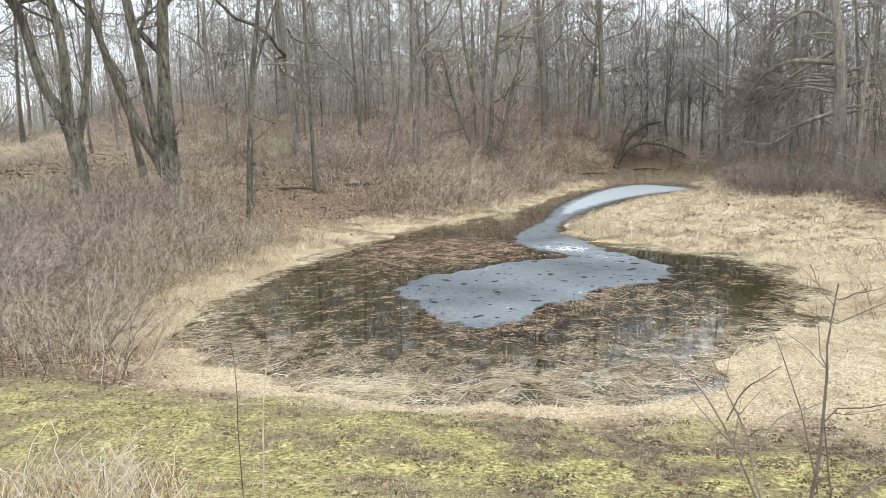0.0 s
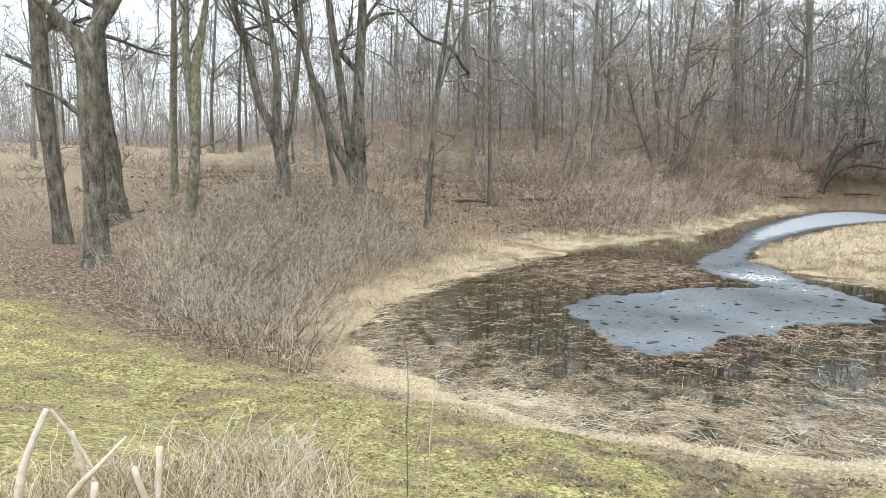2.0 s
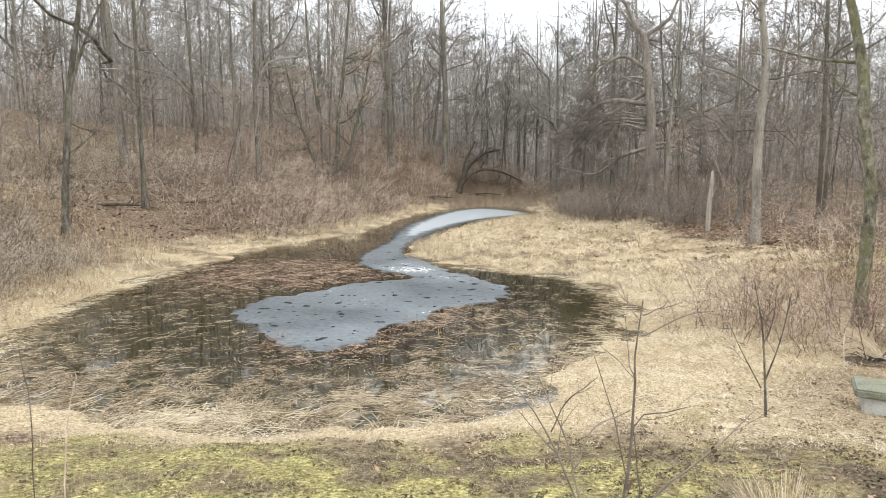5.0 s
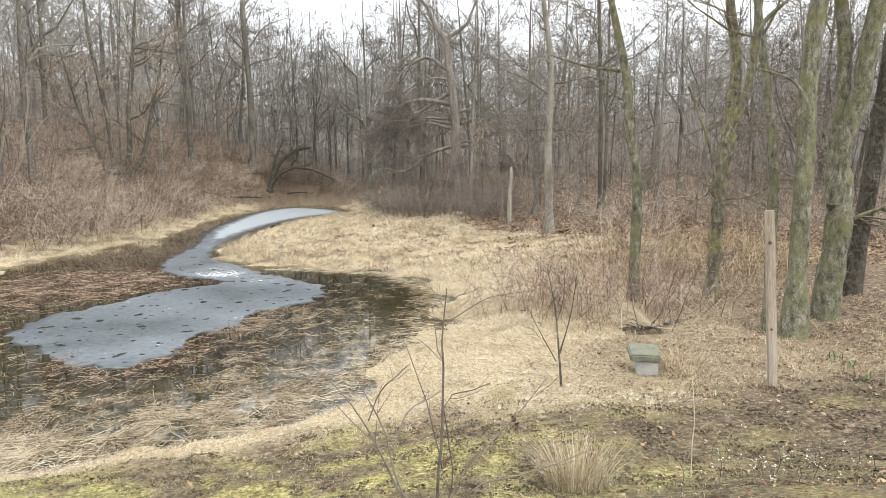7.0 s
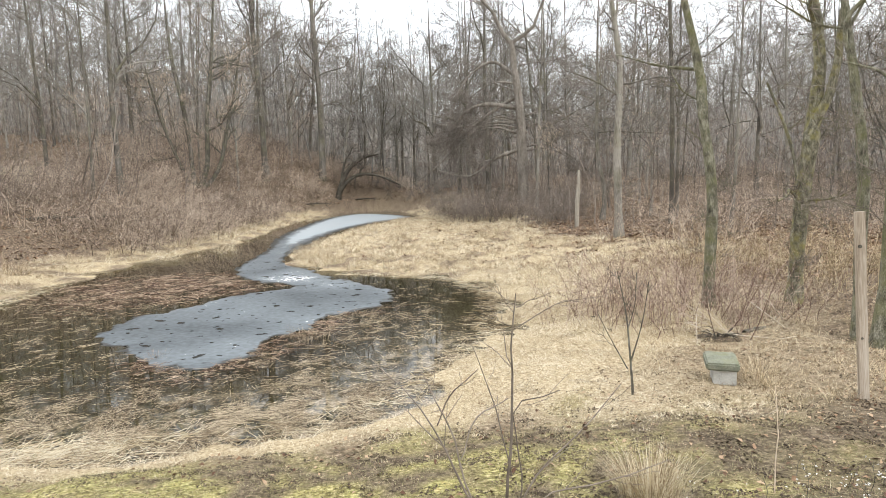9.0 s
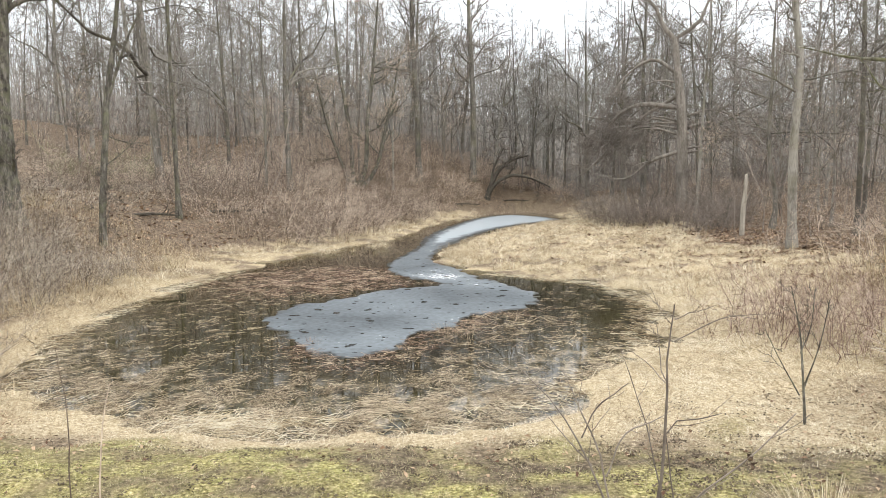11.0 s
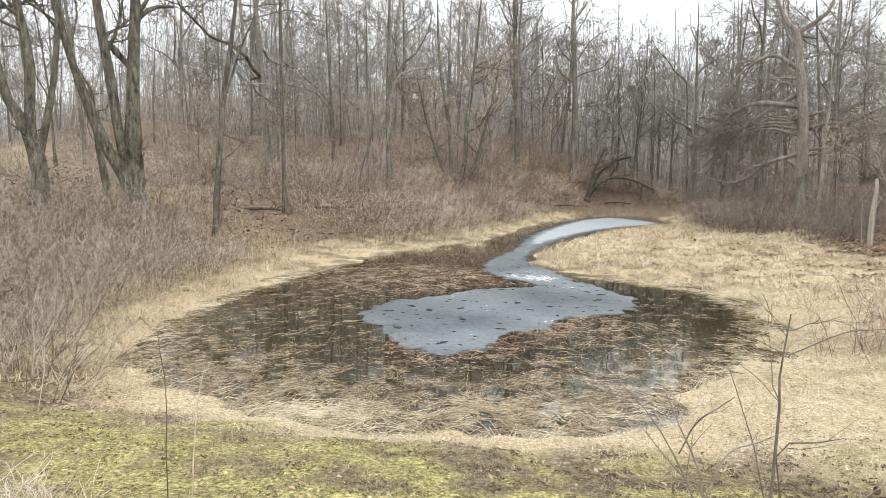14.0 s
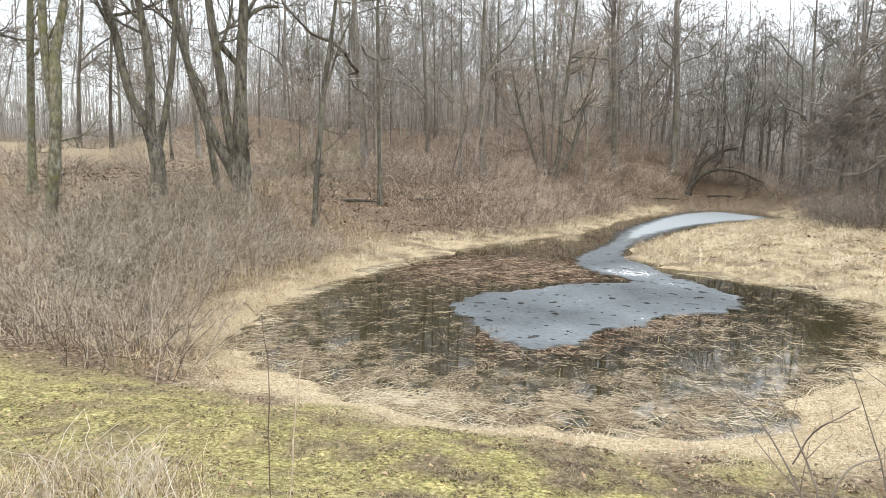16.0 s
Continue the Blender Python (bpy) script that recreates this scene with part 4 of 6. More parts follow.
def far_wood():
    """The far woods behind: trunks and fine crowns in haze-paled colours, one piece."""
    rng = np.random.default_rng(5)
    n = 1020
    az, r = rng.uniform(-74, 68, n), 66 + 140 * rng.uniform(0, 1, n) ** 1.2
    keep = (az > -36) | (rng.uniform(0, 1, n) < 0.45)
    az, r = np.radians(az[keep]), r[keep]
    n = len(az)
    x, y = r * np.sin(az), r * np.cos(az)
    z = height(x, y)
    tall, rad = rng.uniform(18, 29, n), rng.uniform(0.035, 0.10, n)
    t = np.linspace(0, 1, 4)
    sway = np.cumsum(rng.normal(size=(n, 4, 2)) * 0.55, 1)
    p = np.stack([x[:, None] + sway[..., 0], y[:, None] + sway[..., 1], z[:, None] - 0.2 + t * 0.6 * tall[:, None]], -1)
    q = rad[:, None] * (1 - 0.4 * t)
    p1, r1 = grow(p, q, 9, rng, 0.15, 1.0, 0.6, (20, 75), 0.35, 0.3, 4, 0.6, 0.02)
    p2, r2 = grow(p1, r1, 13, rng, 0.05, 1.0, 0.55, (20, 90), 0.15, 0.2, 2, 0.6, 0.026, 0.6)
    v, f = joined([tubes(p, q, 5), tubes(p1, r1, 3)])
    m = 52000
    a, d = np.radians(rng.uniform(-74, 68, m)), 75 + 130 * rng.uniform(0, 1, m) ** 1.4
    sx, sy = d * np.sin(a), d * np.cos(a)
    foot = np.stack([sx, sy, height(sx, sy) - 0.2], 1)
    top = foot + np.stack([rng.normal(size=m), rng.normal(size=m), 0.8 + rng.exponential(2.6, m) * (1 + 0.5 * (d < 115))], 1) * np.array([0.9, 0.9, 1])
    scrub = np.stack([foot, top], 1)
    woods = tagged(new("far_woods", mesh_of("far_woods", v, f, BARK_HAZE)), "distant bare grey-brown winter woods on rising ground", "woods", kind="stuff")
    part("twig_tangle", mesh_of("twig_tangle", *spikes(p2, r2), TWIG_HAZE), woods, kind="stuff")
    part("scrub", mesh_of("scrub", *spikes(scrub, np.full((m, 2), 0.045)), TWIG_HAZE), woods, kind="stuff")


far_wood()

# ---- brush ----
def bush_kind(seed, stems, tall, spread, twigs, mat, thick=0.006, droop=0.1, k=4, wild=0.06, arrays=False):
    """A leafless bush: many thin stems rising from one foot, with fine side twigs."""
    rng = np.random.default_rng(seed)
    a = rng.uniform(0, 6.283, stems)
    foot = spread * 0.75 * np.sqrt(rng.uniform(0, 1, stems))
    out = rng.uniform(0.0, 0.8, stems) * spread
    long = tall * rng.uniform(0.55, 1.1, stems)
    t = np.linspace(0, 1, k)
    reach = foot[:, None] + out[:, None] * t ** 1.4
    p = np.stack([np.cos(a)[:, None] * reach, np.sin(a)[:, None] * reach, long[:, None] * (t - droop * t ** 3) - 0.05], -1)
    p[:, 1:] += np.cumsum(rng.normal(size=(stems, k - 1, 3)), 1) * wild * tall / 2
    r = thick * rng.uniform(0.6, 1.5, stems)[:, None] * np.linspace(1, 0.35, k)
    p1, r1 = grow(p, r, twigs, rng, 0.1, 1.0, 0.42, (25, 100), 0.1, 0.2, 2, 0.85, thick * 0.6)
    if arrays:
        return tubes(p, r, 3), spikes(p1, r1)
    ob = new("bush")
    part("stem_tangle", mesh_of("stem_tangle", *tubes(p, r, 3), mat), ob, kind="stuff")
    part("twig_tangle", mesh_of("twig_tangle", *spikes(p1, r1), mat), ob, kind="stuff")
    return ob


def scatter(kinds, places, rng, size=(0.8, 1.2), label="", category="bush", group=""):
    used = [False] * len(kinds)
    for ob in kinds:
        tagged(ob, label, category, group)
    for x, y in places:
        k = int(rng.integers(len(kinds)))
        s = rng.uniform(*size)
        m = Matrix.LocRotScale((x, y, ground_at(x, y)), Euler((rng.normal() * 0.05, rng.normal() * 0.05, rng.uniform(0, 6.28))), (s, s, s * rng.uniform(0.85, 1.15)))
        if used[k]:
            copy_thing(kinds[k], Matrix.Identity(4)).matrix_basis = m
        else:
            kinds[k].matrix_basis, used[k] = m, True
    for ob, u in zip(kinds, used):
        if not u:
            for o in (*ob.children, ob):
                bpy.data.objects.remove(o)


def bush_field(name, kinds, places, rng, size, mat, label):
    """Bushes too many and too far to pick apart, as one piece."""
    stems, twigs = [], []
    for x, y in places:
        (sv, sf), (tv, tf) = kinds[int(rng.integers(len(kinds)))]
        a, s = rng.uniform(0, 6.283), rng.uniform(*size)
        turn = np.array([[math.cos(a), math.sin(a), 0], [-math.sin(a), math.cos(a), 0], [0, 0, rng.uniform(0.85, 1.15)]]) * s
        at = np.array([x, y, ground_at(x, y)])
        stems.append((sv @ turn + at, sf))
        twigs.append((tv @ turn + at, tf))
    field = tagged(new(name, mesh_of(name, *joined(stems), mat)), label, "brush", kind="stuff")
    part("twig_tangle", mesh_of("twig_tangle", *joined(twigs), mat), field, kind="stuff")


def places_in(rng, box, count, test, gap):
    out = []
    x, y = rng.uniform(box[0], box[1], count * 40), rng.uniform(box[2], box[3], count * 40)
    ok = test(x, y, shore_distance(x, y))
    for a, b in zip(x[ok], y[ok]):
        if len(out) < count and all((a - c) ** 2 + (b - e) ** 2 > gap * gap for c, e in out):
            out.append((a, b))
    return out


rng = np.random.default_rng(11)
# grey thicket between the lawn and the left bank
thicket = [bush_kind(60 + k, 62, 1.28, 1.15, 9, BRUSH_GREY, 0.0048, 0.22, 5, 0.11) for k in range(4)]
spots = places_in(rng, (-17, -6.9, 6.3, 17.5), 74, lambda x, y, d: (d > 1.15 + 0.05 * (y - 7)) & (y > 6.55 + np.maximum(0, -x - 9.0) * 0.55) & ~((x < -11.6) & (y < 0.55 * (-x) + 3.2)), 0.85)
scatter(thicket, spots, rng, (0.75, 1.15), "tangled grey leafless thicket bush on the bank", "bush", "grey thicket bushes")
# looser grey brush further back
back = [bush_kind(70 + k, 45, 0.95, 1.1, 6, BRUSH_GREY, 0.006, 0.3, 4, 0.1, arrays=True) for k in range(2)]
spots = places_in(rng, (-46, -13, 10, 48), 210, lambda x, y, d: (d > 4.5) & (np.hypot(x, y) > 18) & (np.arctan2(-x, y) < 1.25), 1.2)
bush_field("grey_brush", back, spots, rng, (0.7, 1.2), BRUSH_GREY, "thin grey leafless brush in dry grass")
# red-brown brush along the far bank
red = [bush_kind(80 + k, 46, 2.0, 1.9, 12, BRUSH_RED, 0.0085, 0.5, 4, 0.14) for k in range(4)]
spots = places_in(rng, (-24, 6, 24, 74), 215, lambda x, y, d: (d > 1.6) & (d < 17) & (y > 26 - 0.3 * (x + 10)) & ((x < -3.5) | (y > 60)) & ~((x > -1.5) & (x < 7) & (y < 66)), 1.5)
spots += [(-2.6, 61.5), (-1.8, 64.5), (0.6, 65.8), (1.5, 66.2), (2.6, 66.2), (3.4, 66), (7.0, 64.6), (7.6, 62.2), (-0.6, 66), (2.2, 67.5), (5.0, 66.6), (8.4, 63.2)]
scatter(red, spots, rng, (0.75, 1.25), "red-brown leafless bush along the far bank", "bush", "red-brown bushes on the far bank")
# faintly green bushes on the slope behind the gnarled tree
BRUSH_GREEN = material("greenish_brush_twigs", [(0.10, 0.10, 0.055), (0.25, 0.245, 0.14), (0.44, 0.42, 0.27)], (0.7, 9), 0.9, 0, island=0.45)
green = [bush_kind(84, 40, 2.6, 1.8, 12, BRUSH_GREEN, 0.008, 0.4, 4, 0.14)]
scatter(green, [(-19.6, 30.2), (-18.0, 31.6), (-17.0, 33.4), (-20.4, 33.0)], rng, (0.9, 1.2), "greenish leafless bush on the slope", "bush", "greenish bushes")
# brush at the wood's edge behind the reed meadow
right = [bush_kind(90 + k, 38, 2.3, 1.8, 9, BRUSH_RED, 0.008, 0.4, 4, 0.16, arrays=True) for k in range(2)]
spots = places_in(rng, (8, 45, 16, 66), 85, lambda x, y, d: (d > 7.5) & (x > 8.5 + 0.08 * (y - 20)), 1.7)
bush_field("wood_edge_brush", right, spots, rng, (0.6, 1.2), BRUSH_RED, "loose leafless brush at the wood's edge")
# dense brush round the oak's foot
oak_brush = [bush_kind(88, 60, 2.4, 1.7, 12, TWIG, 0.008, 0.35, 4, 0.16)]
spots = places_in(rng, (7.5, 15, 33, 50), 26, lambda x, y, d: (d > 1.2) & (x > 7.2 + 0.05 * (y - 33)), 1.1)
scatter(oak_brush, spots, rng, (0.7, 1.3), "dense brown brush round the oak's foot", "bush", "brush round the oak")
# pale dry brush behind the mossy trees
pale = [bush_kind(98 + k, 60, 1.3, 1.2, 6, TAN_GRASS, 0.005, 0.3, 4, 0.13) for k in range(2)]
spots = [(8.6, 13.4), (9.8, 14.2), (8.0, 14.6), (10.9, 13.2), (9.3, 15.8), (11.4, 15.2), (12.6, 13.8), (7.6, 12.9), (10.4, 12.0), (12.9, 16.3), (14.2, 15.0), (13.5, 12.4)]
scatter(pale, spots, rng, (0.75, 1.15), "pale tan bush of dry stems under the trees", "bush", "pale dry bushes")
# reddish shrubs by the concrete block
shrub = [bush_kind(95 + k, 30, 1.6, 1.05, 8, BRUSH_PINK, 0.0055, 0.2, 5, 0.14) for k in range(3)]
spots = [(5.2, 9.6), (5.9, 9.3), (6.3, 10.3), (5.6, 10.6), (6.8, 10.1), (4.8, 10.4), (7.4, 11.6), (6.2, 11.5), (5.0, 11.3), (4.3, 11.2), (7.2, 9.4), (5.5, 12.3)]
scatter(shrub, spots, rng, (0.75, 1.05), "reddish twiggy shrub above bent reeds", "shrub", "shrubs by the concrete block")


def undergrowth():
    """Leaning canes and branching young trees all through the wood, one piece."""
    rng = np.random.default_rng(8)

    def places(n, near):
        az, r = np.radians(rng.uniform(-66, 62, n)), rng.uniform(near, 95, n)
        x, y = r * np.sin(az), r * np.cos(az)
        d = shore_distance(x, y)
        ok = (d > 4) & ~((x > -4) & (x < 9.5) & (y < 45)) & ~((x > -1) & (x < 7) & (y > 56) & (y < 65)) & ~((az < -0.63) & (r < 46)) & ~((az < -0.75) & (r > 36))
        ok &= waves(x, y, 3.5, 47) + 0.5 * waves(x, y, 1.5, 48) > -0.35
        return x[ok], y[ok], height(x[ok], y[ok])

    def lines(x, y, z, long, lean, k):
        m = len(x)
        a, t = rng.uniform(0, 6.283, m), np.linspace(0, 1, k)
        out = (lean * long)[:, None] * t ** 1.5
        p = np.stack([x[:, None] + np.cos(a)[:, None] * out, y[:, None] + np.sin(a)[:, None] * out, z[:, None] - 0.05 + long[:, None] * (t - 0.25 * lean[:, None] * t * t)], -1)
        p[:, 1:] += np.cumsum(rng.normal(size=(m, k - 1, 3)), 1) * 0.05 * long[:, None, None]
        return p

    x, y, z = places(3800, 24)
    m = len(x)
    long = rng.uniform(0.5, 2.4, m) * (1 + 0.5 * ease(45, 70, np.hypot(x, y)))
    p = lines(x, y, z, long, rng.uniform(0.1, 1.1, m), 4)
    q = rng.uniform(0.005, 0.011, m)[:, None] * np.array([1, 0.85, 0.7, 0.4])
    p1, r1 = grow(p, q, 9, rng, 0.1, 1.0, 0.5, (30, 100), 0.1, 0.2, 2, 0.8, 0.005)
    x, y, z = places(1300, 30)
    m = len(x)
    long = rng.uniform(2.2, 7.0, m)
    s = lines(x, y, z, long, rng.uniform(0, 0.35, m), 5)
    w = (0.0055 * long * rng.uniform(0.6, 1.2, m))[:, None] * np.array([1, 0.85, 0.65, 0.45, 0.2])
    s1, w1 = grow(s, w, 8, rng, 0.2, 0.98, 0.4, (30, 80), 0.3, 0.25, 4, 0.55, 0.007)
    s2, w2 = grow(s1, w1, 6, rng, 0.1, 1.0, 0.55, (25, 80), 0.2, 0.2, 2, 0.7, 0.007)
    under = new("undergrowth", mesh_of("undergrowth", *joined([tubes(p, q, 3), tubes(s, w, 4), tubes(s1, w1, 3)]), TWIG))
    part("twig_tangle", mesh_of("twig_tangle", *joined([spikes(p1, r1), spikes(s2, w2)]), BRUSH_RED), under, kind="stuff")
    tagged(under, "thin brown canes and saplings filling the wood", "undergrowth", kind="stuff")


undergrowth()


# ---- grass, reeds and leaves ----
def blade_sheet(name, x, y, z, rng, long, wide, lean, mat, label, category, k=4, heading=None, mat_up=0.0):
    """Bent grass blades at the places, one piece. lean: 0 upright to 1 lying flat, a pair."""
    n = len(x)
    a = rng.uniform(0, 6.283, n) if heading is None else heading
    ln = rng.uniform(lean[0], lean[1], n)
    lg = rng.uniform(long[0], long[1], n)
    t = np.linspace(0, 1, k)
    out = lg[:, None] * (ln[:, None] * t ** 1.2)
    rise = lg[:, None] * np.sqrt(np.maximum(1 - ln[:, None] ** 2, 0.003)) * (t - 0.55 * ln[:, None] * t * t)
    p = np.stack([x[:, None] + np.cos(a)[:, None] * out, y[:, None] + np.sin(a)[:, None] * out, z[:, None] + np.maximum(rise, 0.004 + mat_up * t)], -1)
    w = rng.uniform(wide[0], wide[1], n)[:, None] * (1 - 0.85 * t ** 2)
    across = np.stack([-np.sin(a), np.cos(a), 0.3 * rng.normal(size=n)], 1)
    tagged(new(name, mesh_of(name, *ribbons(p, w, unit(across)), mat)), label, category, kind="stuff")


def spots_by(rng, box, n, keep):
    x, y = rng.uniform(box[0], box[1], n), rng.uniform(box[2], box[3], n)
    d = shore_distance(x, y)
    ok = rng.uniform(0, 1, n) < keep(x, y, d)
    return x[ok], y[ok], height(x[ok], y[ok], d[ok])


rng = np.random.default_rng(21)
# matted pale grass on the near and side banks
x, y, z = spots_by(rng, (-10, 10, 5, 9.5), 140000, lambda x, y, d: zones(x, y, d)[0] * (d > -0.1) * ease(9.4, 8.0, y) * (0.5 + 0.5 * (waves(x, y, 0.5, 44) > 0)))
blade_sheet("short_dry_grass", x, y, z - 0.005, rng, (0.025, 0.10), (0.002, 0.0045), (0.3, 0.98), STRAW, "short pale dry grass of the near bank", "dry grass", k=2, mat_up=0.012)
x, y, z = spots_by(rng, (-11, 9, 6, 20), 130000, lambda x, y, d: zones(x, y, d)[0] * (d > -0.3) * ease(7.2, 9.0, y) * (0.55 + 0.45 * (waves(x, y, 0.7, 41) > 0)))
blade_sheet("bank_grass", x, y, z - 0.01, rng, (0.08, 0.32), (0.003, 0.006), (0.7, 0.995), STRAW, "matted pale dry grass along the pond's banks", "dry grass", k=3, mat_up=0.02)
# grass of the reed meadow and the far bank, coarser with distance
x, y, z = spots_by(rng, (-16, 12, 17, 62), 120000, lambda x, y, d: zones(x, y, d)[0] * (d > -0.3) * (0.4 + 0.6 * (waves(x, y, 1.6, 42) > 0)))
blade_sheet("meadow_grass", x, y, z - 0.02, rng, (0.2, 0.6), (0.005, 0.011), (0.7, 0.99), STRAW, "tumbled pale straw of the reed meadow", "dry grass", k=3, mat_up=0.05)
# taller tufts
tx, ty, _ = spots_by(rng, (-12, 11, 14, 58), 1000, lambda x, y, d: zones(x, y, d)[0] * (d > 0))
n = 24
cx, cy = np.repeat(tx, n) + rng.normal(size=len(tx) * n) * 0.10, np.repeat(ty, n) + rng.normal(size=len(tx) * n) * 0.10
blade_sheet("grass_tufts", cx, cy, height(cx, cy), rng, (0.25, 0.6), (0.007, 0.016), (0.3, 0.97), STRAW, "standing tufts of pale dry grass", "dry grass", k=3)
# combed-over tussocks of the reed meadow and the banks
def tussocks(name, tx, ty, tz, size, n, wide, mat, label, rise=0.62):
    """Mops of bent blades that fall to all sides and drift one way, n a tussock, one piece."""
    m = len(tx) * n
    size = np.repeat(size, n)
    flow = np.repeat(rng.uniform(0, 6.283, len(tx)), n)
    a = rng.uniform(0, 6.283, m)
    t = np.linspace(0, 1, 4)
    foot = 0.25 * size * np.sqrt(rng.uniform(0, 1, m))
    reach = foot[:, None] + (size * rng.uniform(0.5, 1.2, m))[:, None] * t
    lift = (rise * size * rng.uniform(0.5, 1.1, m))[:, None] * (0.25 + 1.9 * t - 2.1 * t * t)
    drift = (0.7 * size)[:, None] * t ** 1.5
    p = np.stack([np.repeat(tx, n)[:, None] + np.cos(a)[:, None] * reach + np.cos(flow)[:, None] * drift, np.repeat(ty, n)[:, None] + np.sin(a)[:, None] * reach + np.sin(flow)[:, None] * drift,
                  np.repeat(tz, n)[:, None] + np.maximum(lift, 0.008)], -1)
    w = rng.uniform(wide[0], wide[1], m)[:, None] * np.array([0.9, 1, 0.8, 0.2])
    tagged(new(name, mesh_of(name, *ribbons(p, w, np.stack([-np.sin(a), np.cos(a), 0 * a], 1)), mat)), label, "dry grass", kind="stuff")


tx, ty, tz = spots_by(rng, (-11, 10, 8, 46), 2600, lambda x, y, d: zones(x, y, d)[0] * (d > 0.2) * ease(8.5, 10.5, y) * (0.25 + 0.75 * (y > 16)))
rng2 = np.random.default_rng(66)
ix, iy = np.concatenate([rng2.normal(-5.0, 0.5, 12), rng2.normal(-6.6, 0.4, 8)]), np.concatenate([rng2.normal(29.0, 1.0, 12), rng2.normal(26.0, 0.8, 8)])
tx, ty, tz = np.concatenate([tx, ix]), np.concatenate([ty, iy]), np.concatenate([tz, 0 * ix - 0.02])
tussocks("grass_tussocks", tx, ty, tz, rng.uniform(0.2, 0.55, len(tx)) * (0.4 + 0.6 * ease(9, 18, ty)), 44, (0.004, 0.009), STRAW, "combed-over tussocks of pale dry grass", 0.8)
tx, ty, tz = spots_by(rng, (-8, 6, 5.4, 15), 5200, lambda x, y, d: zones(x, y, d)[0] * (d > 0.0) * (waves(x, y, 0.8, 98) > -0.5) * (0.4 + 0.6 * (x > 1.5)))
tussocks("matted_grass", tx, ty, tz - 0.01, rng.uniform(0.06, 0.2, len(tx)) * (0.7 + 0.5 * ease(7, 10, ty)), 34, (0.0015, 0.0035), STRAW, "matted swirls of pale dry grass", 0.45)
# brown stems fallen about the thicket's foot and the shrubs
x, y, z = spots_by(rng, (-13, -4.8, 6.3, 16), 26000, lambda x, y, d: (d > -0.1) * ease(4.0, 1.5, d) * ease(-4.8, -6.6, x) * ease(6.2, 6.9, y + 0.2 * waves(x, y, 1.2, 64)))
blade_sheet("fallen_stems", x, y, z, rng, (0.12, 0.5), (0.003, 0.007), (0.6, 0.99), TAN_GRASS, "brown dry stems fallen at the thicket's foot", "dry grass", k=3, mat_up=0.04)
x, y, z = spots_by(rng, (3.6, 11, 5.4, 13), 30000, lambda x, y, d: (d > 0.8) * (0.3 + 0.7 * (waves(x, y, 0.9, 65) > 0)) * ease(3.4, 5.0, x))
blade_sheet("tan_bank_grass", x, y, z, rng, (0.06, 0.28), (0.0025, 0.005), (0.5, 0.99), TAN_GRASS, "tan dry grass round the block and posts", "dry grass", k=3, mat_up=0.02)
# dry stems standing in the thicket
x, y, z = spots_by(rng, (-17, -6.5, 6.4, 22), 24000, lambda x, y, d: (d > 1.2) * ease(6.4, 7.2, y - np.maximum(0, -x - 9.5) * 0.5))
blade_sheet("thicket_grass", x, y, z, rng, (0.3, 0.9), (0.0025, 0.006), (0.1, 0.97), TAN_GRASS, "tan dry stems standing among the thicket", "dry grass", k=3)
# short green grass and moss of the lawn
x, y, z = spots_by(rng, (-13, 6, 3, 7), 170000, lambda x, y, d: zones(x, y, d)[1] * (0.25 + 0.75 * (waves(x, y, 0.8, 43) > -0.2)))
blade_sheet("lawn", x, y, z, rng, (0.015, 0.05), (0.0016, 0.0034), (0.2, 0.9), GRASS, "thin short green grass and moss", "grass", k=2)
# small standing tufts in the near grass and on the lawn
tx, ty, _ = spots_by(rng, (-10, 9, 3.2, 9), 26000, lambda x, y, d: (d > 0.2) * (0.35 + 0.65 * (waves(x, y, 0.35, 45) > 0.1)) * np.clip(zones(x, y, d)[0] + 0.03, 0, 1))
n = 5
cx, cy = np.repeat(tx, n) + rng.normal(size=len(tx) * n) * 0.018, np.repeat(ty, n) + rng.normal(size=len(tx) * n) * 0.018
blade_sheet("near_tufts", cx, cy, height(cx, cy), rng, (0.02, 0.07), (0.0016, 0.0034), (0.3, 0.98), STRAW, "small tufts of bleached grass on the near bank", "dry grass", k=2)
tx, ty, _ = spots_by(rng, (-12, 4, 3, 6.6), 11000, lambda x, y, d: zones(x, y, d)[1] * (waves(x, y, 0.35, 46) > -0.1))
cx, cy = np.repeat(tx, n) + rng.normal(size=len(tx) * n) * 0.015, np.repeat(ty, n) + rng.normal(size=len(tx) * n) * 0.015
blade_sheet("lawn_tufts", cx, cy, height(cx, cy), rng, (0.018, 0.05), (0.002, 0.0042), (0.1, 0.95), GRASS, "small green tufts on the lawn", "grass", k=2)
# dry bits on the lawn and brown grass at the bank's foot
x, y, z = spots_by(rng, (-13, 9, 2.5, 9), 80000, lambda x, y, d: (d > 0.6) * (0.45 - 0.25 * (x > 1.5) * (y < 5.6)))
blade_sheet("dry_blades", x, y, z, rng, (0.02, 0.09), (0.0012, 0.0028), (0.5, 0.99), TAN_GRASS, "scattered dry blades on the lawn", "dry grass", k=2)


